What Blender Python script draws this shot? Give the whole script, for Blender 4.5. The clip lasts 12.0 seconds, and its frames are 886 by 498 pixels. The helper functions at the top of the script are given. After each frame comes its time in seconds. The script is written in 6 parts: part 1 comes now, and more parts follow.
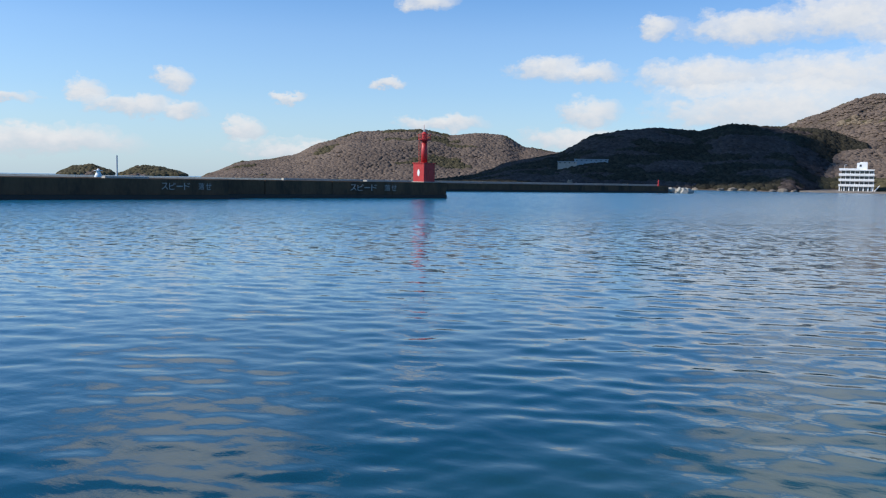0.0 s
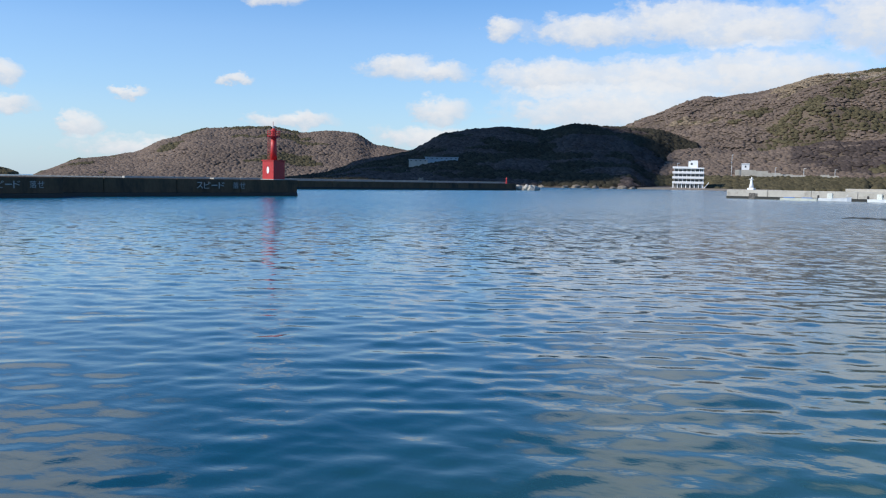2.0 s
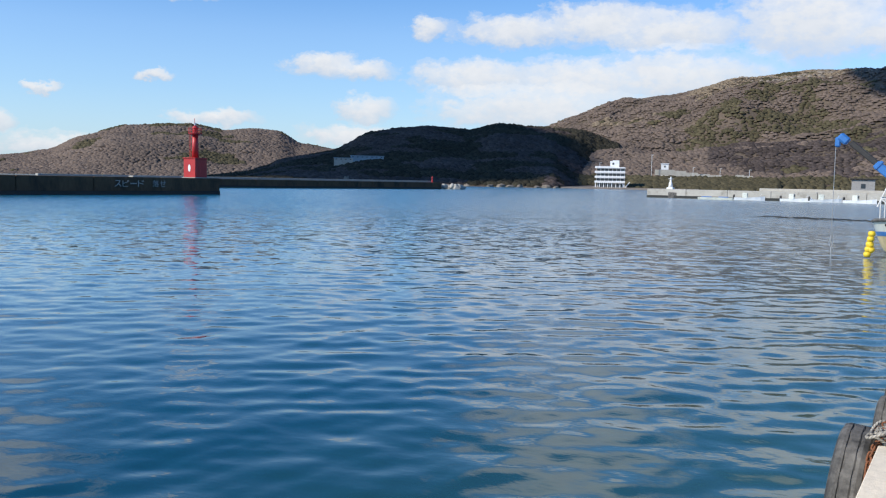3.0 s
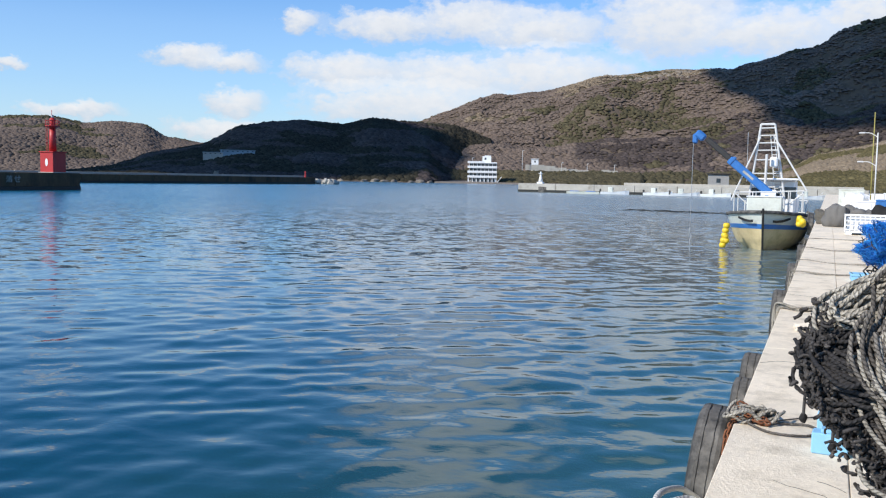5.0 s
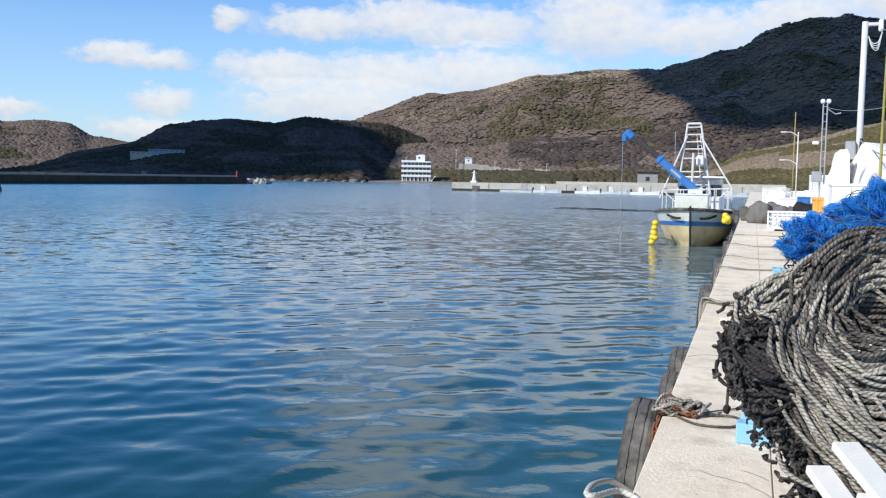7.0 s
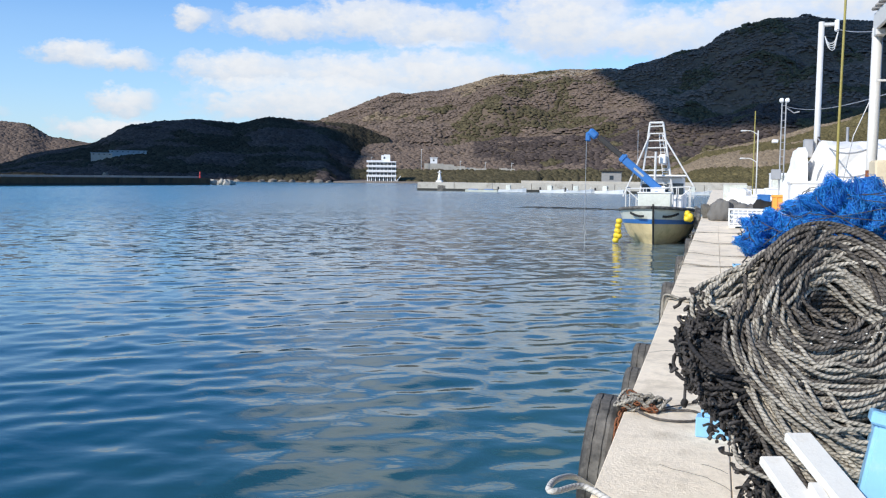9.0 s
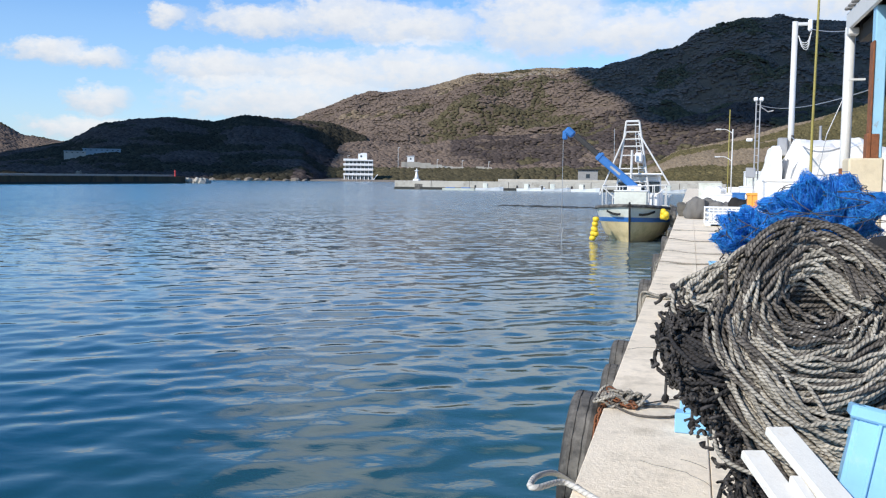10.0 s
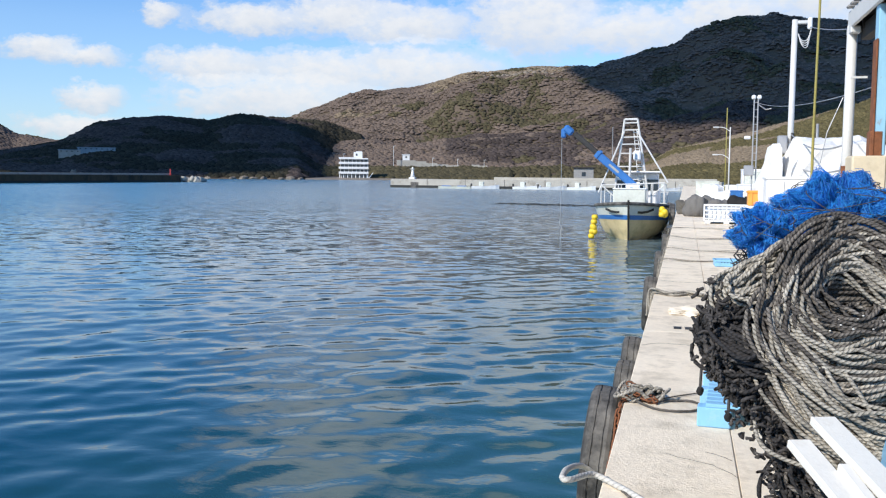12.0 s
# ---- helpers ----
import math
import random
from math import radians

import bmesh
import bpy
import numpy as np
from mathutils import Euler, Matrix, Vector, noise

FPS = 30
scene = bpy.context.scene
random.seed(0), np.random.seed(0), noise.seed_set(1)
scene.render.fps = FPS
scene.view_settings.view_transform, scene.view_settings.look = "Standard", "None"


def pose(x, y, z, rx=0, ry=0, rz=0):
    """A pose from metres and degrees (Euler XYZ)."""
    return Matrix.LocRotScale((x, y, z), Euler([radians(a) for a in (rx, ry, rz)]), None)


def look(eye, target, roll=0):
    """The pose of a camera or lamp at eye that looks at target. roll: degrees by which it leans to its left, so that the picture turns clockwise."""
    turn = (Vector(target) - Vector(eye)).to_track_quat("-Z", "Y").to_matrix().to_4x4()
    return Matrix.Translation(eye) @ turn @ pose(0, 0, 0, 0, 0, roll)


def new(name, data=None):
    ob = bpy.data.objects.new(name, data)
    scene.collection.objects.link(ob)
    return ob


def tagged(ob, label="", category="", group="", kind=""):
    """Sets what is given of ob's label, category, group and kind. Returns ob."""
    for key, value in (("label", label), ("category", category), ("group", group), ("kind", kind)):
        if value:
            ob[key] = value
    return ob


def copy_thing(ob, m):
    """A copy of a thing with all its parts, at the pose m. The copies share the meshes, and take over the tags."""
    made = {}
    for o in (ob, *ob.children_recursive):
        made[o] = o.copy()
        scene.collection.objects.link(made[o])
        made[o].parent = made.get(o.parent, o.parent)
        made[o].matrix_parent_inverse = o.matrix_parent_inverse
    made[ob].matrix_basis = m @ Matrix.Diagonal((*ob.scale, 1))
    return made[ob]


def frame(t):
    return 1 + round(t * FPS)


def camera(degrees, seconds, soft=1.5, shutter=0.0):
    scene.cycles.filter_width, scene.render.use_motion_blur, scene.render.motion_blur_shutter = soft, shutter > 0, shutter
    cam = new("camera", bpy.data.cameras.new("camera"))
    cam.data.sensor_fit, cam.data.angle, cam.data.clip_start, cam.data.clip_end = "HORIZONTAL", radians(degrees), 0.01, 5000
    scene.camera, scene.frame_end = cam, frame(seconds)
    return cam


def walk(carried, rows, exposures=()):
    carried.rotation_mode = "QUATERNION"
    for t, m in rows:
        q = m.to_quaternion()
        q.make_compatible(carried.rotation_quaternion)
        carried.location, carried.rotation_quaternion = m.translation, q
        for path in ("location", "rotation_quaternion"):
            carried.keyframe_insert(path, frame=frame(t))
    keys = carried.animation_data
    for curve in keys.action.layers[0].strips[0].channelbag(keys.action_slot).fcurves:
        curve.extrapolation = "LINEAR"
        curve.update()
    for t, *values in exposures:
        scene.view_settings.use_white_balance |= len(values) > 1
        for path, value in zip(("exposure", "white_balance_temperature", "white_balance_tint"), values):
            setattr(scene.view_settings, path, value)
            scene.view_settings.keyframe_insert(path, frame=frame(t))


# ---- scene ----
cam = camera(52.94, 12.0, soft=1.2)


def held(x, y, z, tilt, turn, lean):
    """A camera pose from its place, tilt, turn and lean in degrees."""
    return pose(x, y, z, tilt, 0, turn) @ pose(0, 0, 0, 0, 0, lean)


PATH = [
    (0.0, held(0.528, -0.059, 3.006, 85.557, 45.718, 1.018)),
    (0.5, held(0.526, -0.060, 2.988, 85.590, 43.718, 0.854)),
    (1.0, held(0.533, -0.039, 2.973, 85.593, 41.669, 0.776)),
    (1.5, held(0.543, -0.006, 2.946, 85.597, 39.127, 0.760)),
    (2.0, held(0.555, 0.002, 2.931, 85.585, 36.227, 0.954)),
    (2.5, held(0.570, 0.016, 2.926, 85.596, 33.756, 1.071)),
    (3.0, held(0.497, 0.031, 2.922, 85.597, 31.445, 1.114)),
    (3.5, held(0.494, 0.035, 2.914, 85.420, 28.959, 1.135)),
    (5.5, held(0.507, -0.000, 2.915, 85.465, 22.060, 1.020)),
    (6.0, held(0.520, -0.004, 2.919, 85.451, 20.899, 0.959)),
    (6.5, held(0.518, 0.011, 2.913, 85.451, 19.838, 0.925)),
    (7.0, held(0.515, 0.006, 2.915, 85.439, 19.148, 0.874)),
    (9.0, held(0.542, 0.006, 2.909, 85.454, 16.955, 0.579)),
    (9.5, held(0.540, 0.011, 2.904, 85.412, 16.038, 0.573)),
    (10.0, held(0.522, 0.007, 2.901, 85.370, 15.477, 0.572)),
    (10.5, held(0.520, 0.000, 2.900, 85.367, 15.139, 0.553)),
    (11.0, held(0.485, -0.016, 2.896, 85.334, 14.899, 0.474)),
    (11.5, held(0.434, -0.046, 2.892, 85.310, 14.838, 0.503)),
    (12.0, held(0.361, -0.099, 2.892, 85.266, 15.173, 0.491)),
]
walk(cam, PATH, [(0.0, 0.26), (3.0, 0.36), (12.0, 0.40)])

# ---- world, sun and exposure ----
SUN_FROM = Vector((-0.48, -0.66, 0.58)).normalized()
SUN_EL = math.asin(SUN_FROM.z)
SUN_AZ = math.atan2(SUN_FROM.x, SUN_FROM.y)

sun_data = bpy.data.lights.new("sun", "SUN")
sun_data.energy, sun_data.angle, sun_data.color = 3.9, radians(0.5), (1.0, 0.93, 0.82)
sun = new("sun", sun_data)
sun.matrix_world = look((0, 0, 0), -SUN_FROM)


def wire(nt):
    """Short helpers to add nodes to a node tree: math, vector math, ramp, mix."""
    def node(kind, **inputs):
        n = nt.nodes.new(kind)
        for key, value in inputs.items():
            sock = n.inputs[int(key[1:])] if key[0] == "i" and key[1:].isdigit() else n.inputs[key.replace("_", " ")]
            if hasattr(value, "links"):
                nt.links.new(value, sock)
            else:
                sock.default_value = value
        return n

    def calc(op, a, b=0.0, c=0.0, clamp=False):
        n = node("ShaderNodeMath", i0=a, i1=b, i2=c)
        n.operation, n.use_clamp = op, clamp
        return n.outputs[0]

    def ramp(fac, stops, mode="LINEAR"):
        n = node("ShaderNodeValToRGB", Fac=fac)
        n.color_ramp.interpolation = mode
        while len(n.color_ramp.elements) < len(stops):
            n.color_ramp.elements.new(0.5)
        for e, (at, col) in zip(n.color_ramp.elements, stops):
            e.position = at
            e.color = (col, col, col, 1) if isinstance(col, (int, float)) else (*col, 1)
        return n.outputs[0]

    def mix(fac, a, b, blend="MIX"):
        n = nt.nodes.new("ShaderNodeMix")
        n.data_type, n.blend_type = "RGBA", blend
        for sock, value in ((n.inputs[0], fac), (n.inputs[6], a), (n.inputs[7], b)):
            if hasattr(value, "links"):
                nt.links.new(value, sock)
            else:
                sock.default_value = (*value, 1) if isinstance(value, tuple) and len(value) == 3 else value
        return n.outputs[2]
    return node, calc, ramp, mix


def build_sky():
    """Clear winter sky with rows of cumulus; the clouds are given by bearing, height, width and thickness in degrees."""
    world = bpy.data.worlds.new("sky")
    scene.world = world
    world.use_nodes = True
    nt = world.node_tree
    nt.nodes.clear()
    node, calc, ramp, mix = wire(nt)
    sky = node("ShaderNodeTexSky")
    sky.sky_type, sky.sun_disc = "NISHITA", False
    sky.sun_elevation, sky.sun_rotation = SUN_EL, SUN_AZ
    sky.air_density, sky.dust_density, sky.ozone_density = 1.0, 0.6, 2.0
    at = node("ShaderNodeTexCoord").outputs["Generated"]
    xyz = node("ShaderNodeSeparateXYZ", Vector=at)
    bearing = calc("MULTIPLY", calc("ARCTAN2", xyz.outputs[0], xyz.outputs[1]), 57.2958)
    height = calc("MULTIPLY", calc("ARCSINE", xyz.outputs[2]), 57.2958)
    flat = node("ShaderNodeCombineXYZ", X=bearing, Y=calc("MULTIPLY", height, 1.5), Z=0.0).outputs[0]
    wob = node("ShaderNodeTexNoise", Vector=flat, Scale=0.55, Detail=6.0, Roughness=0.62)
    w = node("ShaderNodeSeparateColor", Color=wob.outputs["Color"])
    b2 = calc("ADD", bearing, calc("MULTIPLY_ADD", w.outputs[0], 3.4, -1.7))
    h2 = calc("ADD", height, calc("MULTIPLY_ADD", w.outputs[1], 2.0, -1.0))
    clouds = [
        (-39.2, 7.1, 2.6, 0.75), (-36.8, 6.8, 2.2, 0.6),
        (-29.5, 6.5, 4.5, 1.1), (-23.0, 6.2, 5.5, 1.5), (-17.0, 6.6, 6.0, 1.5), (-26.0, 4.6, 7.0, 1.3), (-36.5, 4.4, 2.0, 0.8),
        (-37.5, 2.7, 3.0, 0.7), (-32.5, 9.6, 1.5, 0.7), (-27.0, 9.4, 4.0, 1.0), (-22.0, 9.9, 4.5, 1.2), (-17.5, 9.3, 5.0, 1.3),
        (-9.5, 9.7, 5.0, 2.4), (-4.0, 8.9, 6.0, 1.4), (2.0, 9.8, 4.5, 1.2), (8.0, 10.5, 6.0, 1.6), (-10.0, 12.5, 3.5, 1.6), (16.0, 9.0, 9.0, 3.0),
        (-47.0, 11.2, 2.0, 0.6), (-62.5, 5.9, 1.2, 0.75), (-67.5, 4.9, 1.1, 0.8), (-65.0, 4.2, 3.0, 0.6), (-62.0, 4.0, 1.6, 0.55), (-58.5, 2.9, 1.3, 0.7),
        (-55.7, 4.9, 1.0, 0.3), (-70.0, 2.0, 5.5, 0.9), (-49.3, 6.1, 0.9, 0.35), (-46.0, 3.6, 3.0, 0.45), (-53.0, 1.6, 6.0, 0.8), (-72.5, 4.3, 2.2, 0.35),
        (-13.0, 12.9, 5.0, 1.2), (-25.0, 13.0, 3.0, 0.8), (4.0, 14.0, 6.0, 1.6), (-62.0, 19.0, 8.5, 4.5), (-23.0, 19.5, 7.5, 5.0), (-4.0, 30.0, 12.0, 4.0), (12.0, 20.0, 10.0, 4.0)]
    body = None
    lit = None
    for az, el, wide, thick in clouds:
        dx = calc("DIVIDE", calc("SUBTRACT", b2, az), wide * 1.15)
        dy = calc("DIVIDE", calc("SUBTRACT", h2, el), thick * 1.25)
        v = calc("SUBTRACT", 1.0, calc("MULTIPLY_ADD", dx, dx, calc("MULTIPLY", dy, dy)))
        top = calc("MULTIPLY_ADD", dy, 0.35, calc("MULTIPLY", v, 0.25))
        lit = top if lit is None else calc("MAXIMUM", lit, calc("ADD", top, calc("MINIMUM", v, 0.0)))
        body = v if body is None else calc("MAXIMUM", body, v)
    fine = node("ShaderNodeTexNoise", Vector=flat, Scale=1.1, Detail=8.0, Roughness=0.6).outputs["Fac"]
    body = calc("ADD", body, calc("MULTIPLY_ADD", fine, 1.0, -0.5))
    cover = ramp(body, [(0.0, 0.0), (0.28, 0.26), (0.68, 0.76), (1.0, 0.94)], "EASE")
    shade = ramp(calc("ADD", calc("MULTIPLY_ADD", lit, 0.9, 0.30), calc("MULTIPLY_ADD", fine, 0.3, -0.15)), [(0.1, (4.5, 4.85, 5.5)), (0.45, (5.6, 5.85, 6.25)), (0.85, (7.2, 7.15, 7.1))])
    haze = ramp(calc("DIVIDE", height, 12.0), [(0.0, 0.5), (0.45, 0.16), (1.0, 0.0)])
    deep = ramp(calc("DIVIDE", height, 45.0), [(0.2, (0.76, 1.02, 1.36)), (0.45, (0.27, 0.74, 1.20)), (1.0, (0.22, 0.68, 1.15))])
    blue = mix(1.0, sky.outputs[0], deep, "MULTIPLY")
    blue = mix(haze, blue, (4.9, 6.1, 7.4))
    out = mix(cover, blue, shade)
    bg = node("ShaderNodeBackground", Color=out, Strength=0.105)
    nt.links.new(bg.outputs[0], node("ShaderNodeOutputWorld").inputs[0])


build_sky()

# ---- materials ----
def material(name, base, rough=0.7, metal=0.0, vary=0.25, scale=3.0, fine=40.0, bump=0.2, bump_scale=30.0, dirt=None, dirt_at=(0.55, 0.75), dirt_scale=1.2,
             coat=0.0, sheen=0.0, island=0.0, stretch=(1, 1, 1), spec=0.5, sub=None, strands=0.0):
    """A worn surface: base colour varied at two scales, stains of a second colour, fine relief. Coordinates are metres of the object."""
    m = bpy.data.materials.new(name)
    m.use_nodes = True
    nt = m.node_tree
    nt.nodes.clear()
    node, calc, ramp, mix = wire(nt)
    at = node("ShaderNodeTexCoord").outputs["Object"]
    mp = node("ShaderNodeMapping", Vector=at, Scale=stretch).outputs[0]
    big = node("ShaderNodeTexNoise", Vector=mp, Scale=scale, Detail=4.0, Roughness=0.6).outputs["Fac"]
    small = node("ShaderNodeTexNoise", Vector=mp, Scale=fine, Detail=3.0, Roughness=0.6).outputs["Fac"]
    lo = tuple(c * (1 - vary) for c in base)
    hi = tuple(min(1.0, c * (1 + vary)) for c in base)
    col = mix(ramp(calc("MULTIPLY_ADD", small, 0.4, calc("MULTIPLY", big, 0.6)), [(0.3, 0.0), (0.7, 1.0)]), lo, hi)
    if island:
        rnd = node("ShaderNodeNewGeometry").outputs["Random Per Island"]
        col = mix(calc("MULTIPLY", rnd, island), col, sub or tuple(c * 0.4 for c in base))
    if dirt:
        st = node("ShaderNodeTexNoise", Vector=mp, Scale=dirt_scale, Detail=8.0, Roughness=0.68).outputs["Fac"]
        col = mix(ramp(st, [(dirt_at[0], 0.0), (dirt_at[1], 1.0)]), col, dirt)
    lay = None
    if strands:
        # three strands laid round each other, crease shade painted dark in their grooves
        uv = node("ShaderNodeSeparateXYZ", Vector=node("ShaderNodeTexCoord").outputs["UV"])
        lay = calc("ABSOLUTE", calc("SINE", calc("MULTIPLY", calc("SUBTRACT", uv.outputs[0], uv.outputs[1]), 3 * math.pi)))
        worn = calc("ADD", lay, calc("MULTIPLY_ADD", small, 0.9, -0.45))
        col = mix(ramp(worn, [(0.05, strands), (0.55, 0.0)]), col, tuple(c * 0.16 for c in base))
    bsdf = node("ShaderNodeBsdfPrincipled", Base_Color=col, Metallic=metal)
    nt.links.new(calc("MULTIPLY_ADD", big, 0.25, rough - 0.12, clamp=True), bsdf.inputs["Roughness"])
    bsdf.inputs["Specular IOR Level"].default_value = spec
    bsdf.inputs["Coat Weight"].default_value = coat
    if bump:
        hgt = node("ShaderNodeTexNoise", Vector=mp, Scale=bump_scale, Detail=6.0, Roughness=0.65).outputs["Fac"]
        bp = node("ShaderNodeBump", Height=hgt, Strength=bump, Distance=0.4 / bump_scale)
        if lay is not None:
            bp = node("ShaderNodeBump", Height=calc("POWER", lay, 0.6), Strength=0.9, Distance=0.003, Normal=bp.outputs[0])
        nt.links.new(bp.outputs[0], bsdf.inputs["Normal"])
    nt.links.new(bsdf.outputs[0], node("ShaderNodeOutputMaterial").inputs[0])
    return m


def water_material():
    m = bpy.data.materials.new("sea_water")
    m.use_nodes = True
    nt = m.node_tree
    nt.nodes.clear()
    node, calc, ramp, mix = wire(nt)
    at = node("ShaderNodeTexCoord").outputs["Object"]
    bx = node("ShaderNodeMapping", Vector=at, Rotation=(0, 0, radians(-30)), Scale=(0.78, 1.15, 1)).outputs[0]
    gust = node("ShaderNodeTexNoise", Vector=node("ShaderNodeMapping", Vector=at, Scale=(0.5, 1.0, 1)).outputs[0], Scale=0.045, Detail=6.0, Roughness=0.6).outputs["Fac"]
    calm = ramp(gust, [(0.35, 0.45), (0.65, 1.0)])
    away = node("ShaderNodeVectorMath", i0=at)
    away.operation = "LENGTH"
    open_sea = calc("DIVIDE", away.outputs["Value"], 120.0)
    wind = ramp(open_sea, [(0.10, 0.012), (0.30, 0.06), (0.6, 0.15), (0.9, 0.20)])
    # cat's-paws: the fine ripples that ride on the waves
    small = node("ShaderNodeTexNoise", Vector=bx, Scale=7.0, Detail=2.0, Roughness=0.5, Distortion=0.3).outputs["Fac"]
    bp = node("ShaderNodeBump", Height=calc("MULTIPLY", calc("MULTIPLY", small, calm), 0.0040), Strength=1.0, Distance=1.0)
    # deep blue channel, offshore blue brightened for reflected sky, green shallows along the quay
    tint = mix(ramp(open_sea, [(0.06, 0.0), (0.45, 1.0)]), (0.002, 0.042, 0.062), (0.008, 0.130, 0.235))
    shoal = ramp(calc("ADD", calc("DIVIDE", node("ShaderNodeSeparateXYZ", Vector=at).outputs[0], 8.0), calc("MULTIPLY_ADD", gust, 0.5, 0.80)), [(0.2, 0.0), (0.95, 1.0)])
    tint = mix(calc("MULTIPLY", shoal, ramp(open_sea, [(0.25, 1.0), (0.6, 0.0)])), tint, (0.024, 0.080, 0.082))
    # pale grey mixed into the farther water stands in for reflected clouds
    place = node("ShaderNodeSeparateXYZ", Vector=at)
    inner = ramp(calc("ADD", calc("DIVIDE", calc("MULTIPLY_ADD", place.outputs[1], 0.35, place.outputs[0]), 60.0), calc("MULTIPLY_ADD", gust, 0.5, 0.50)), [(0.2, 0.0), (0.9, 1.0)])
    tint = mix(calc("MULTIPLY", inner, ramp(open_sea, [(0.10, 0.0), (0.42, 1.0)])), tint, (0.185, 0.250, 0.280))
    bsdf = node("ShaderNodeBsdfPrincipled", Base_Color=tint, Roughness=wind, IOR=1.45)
    # wind ripples of the open water tilt its facets
    tilts = node("ShaderNodeTexNoise", Vector=bx, Scale=1.6, Detail=4.0, Roughness=0.7).outputs["Color"]
    tilts = node("ShaderNodeVectorMath", i0=tilts, i1=(0.5, 0.5, 0.5))
    tilts.operation = "SUBTRACT"
    tilts = node("ShaderNodeVectorMath", i0=tilts.outputs[0], i1=(1.0, 1.0, 0.0))
    tilts.operation = "MULTIPLY"
    tilts = node("ShaderNodeVectorMath", i0=tilts.outputs[0], i3=calc("MULTIPLY", ramp(open_sea, [(0.12, 0.0), (0.30, 0.55), (0.7, 1.5)]), calc("MULTIPLY_ADD", calm, 0.6, 0.35)))
    tilts.operation = "SCALE"
    face = node("ShaderNodeVectorMath", i0=bp.outputs[0], i1=tilts.outputs[0])
    face = node("ShaderNodeVectorMath", i0=face.outputs[0])
    face.operation = "NORMALIZE"
    nt.links.new(face.outputs[0], bsdf.inputs["Normal"])
    nt.links.new(bsdf.outputs[0], node("ShaderNodeOutputMaterial").inputs[0])
    return m


WATER = water_material()
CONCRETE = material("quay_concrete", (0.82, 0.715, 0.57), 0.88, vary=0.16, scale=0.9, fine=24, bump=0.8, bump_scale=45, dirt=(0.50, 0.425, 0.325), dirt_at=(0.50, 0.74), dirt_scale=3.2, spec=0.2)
# stained breakwater concrete, its base darkened for the shade on the wall face
CONCRETE_SHADED = material("weathered_shaded_concrete", (0.115, 0.072, 0.043), 0.9, vary=0.3, scale=0.25, fine=3, bump=0.5, bump_scale=8, dirt=(0.045, 0.035, 0.027), dirt_at=(0.48, 0.68), dirt_scale=0.35, stretch=(1, 1, 0.4), spec=0.2)
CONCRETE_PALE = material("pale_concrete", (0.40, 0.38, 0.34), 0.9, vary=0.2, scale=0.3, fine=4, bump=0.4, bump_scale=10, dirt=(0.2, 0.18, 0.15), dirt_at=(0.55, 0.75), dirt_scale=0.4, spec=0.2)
SEAWEED = material("wet_dark_weed", (0.012, 0.013, 0.010), 0.5, vary=0.4, scale=1.5, fine=20, bump=0.6, bump_scale=12)
RED = material("red_paint", (0.44, 0.020, 0.020), 0.45, vary=0.15, scale=0.6, fine=6, bump=0.1, dirt=(0.30, 0.03, 0.03), dirt_at=(0.6, 0.8))
WHITE = material("white_paint", (0.78, 0.79, 0.80), 0.5, vary=0.06, scale=0.5, fine=8, bump=0.08, dirt=(0.55, 0.53, 0.50), dirt_at=(0.62, 0.85))
WOODS_BARE = material("bare_winter_woods", (0.165, 0.126, 0.102), 0.95, vary=0.35, scale=0.012, fine=0.35, bump=0, island=0.55, sub=(0.100, 0.080, 0.070), spec=0.05)
WOODS_DRY = material("dry_tan_scrub", (0.235, 0.185, 0.130), 0.95, vary=0.3, scale=0.016, fine=0.4, bump=0, island=0.6, sub=(0.135, 0.105, 0.078), spec=0.05)
# woods of the near hill, cloud shade included in their dark colours
WOODS_SHADED = material("dense_shaded_evergreens", (0.052, 0.047, 0.034), 0.95, vary=0.35, scale=0.03, fine=0.6, bump=0, island=0.7, sub=(0.020, 0.019, 0.014), spec=0.05)
WOODS_DUSK = material("darkened_bare_thicket", (0.088, 0.070, 0.064), 0.95, vary=0.35, scale=0.03, fine=0.6, bump=0, island=0.7, sub=(0.034, 0.028, 0.026), spec=0.05)
WOODS_GREEN = material("evergreen_woods", (0.102, 0.087, 0.052), 0.95, vary=0.35, scale=0.02, fine=0.5, bump=0, island=0.7, sub=(0.044, 0.042, 0.026), spec=0.05)
WOODS_OLIVE = material("olive_scrub", (0.125, 0.104, 0.052), 0.95, vary=0.4, scale=0.03, fine=0.8, bump=0, island=0.75, sub=(0.060, 0.055, 0.028), spec=0.05)
HILL_SOIL = material("hill_ground", (0.120, 0.094, 0.072), 0.95, vary=0.3, scale=0.02, fine=0.2, bump=0.6, bump_scale=0.4, dirt=(0.075, 0.066, 0.048), dirt_scale=0.03, spec=0.05)
ROCK = material("pale_rock", (0.23, 0.195, 0.16), 0.9, vary=0.3, scale=0.1, fine=1.5, bump=0.8, bump_scale=2, dirt=(0.1, 0.085, 0.07), dirt_scale=0.3, spec=0.1)
GLASS_DARK = material("dark_window_glass", (0.03, 0.04, 0.05), 0.15, vary=0.2, bump=0)

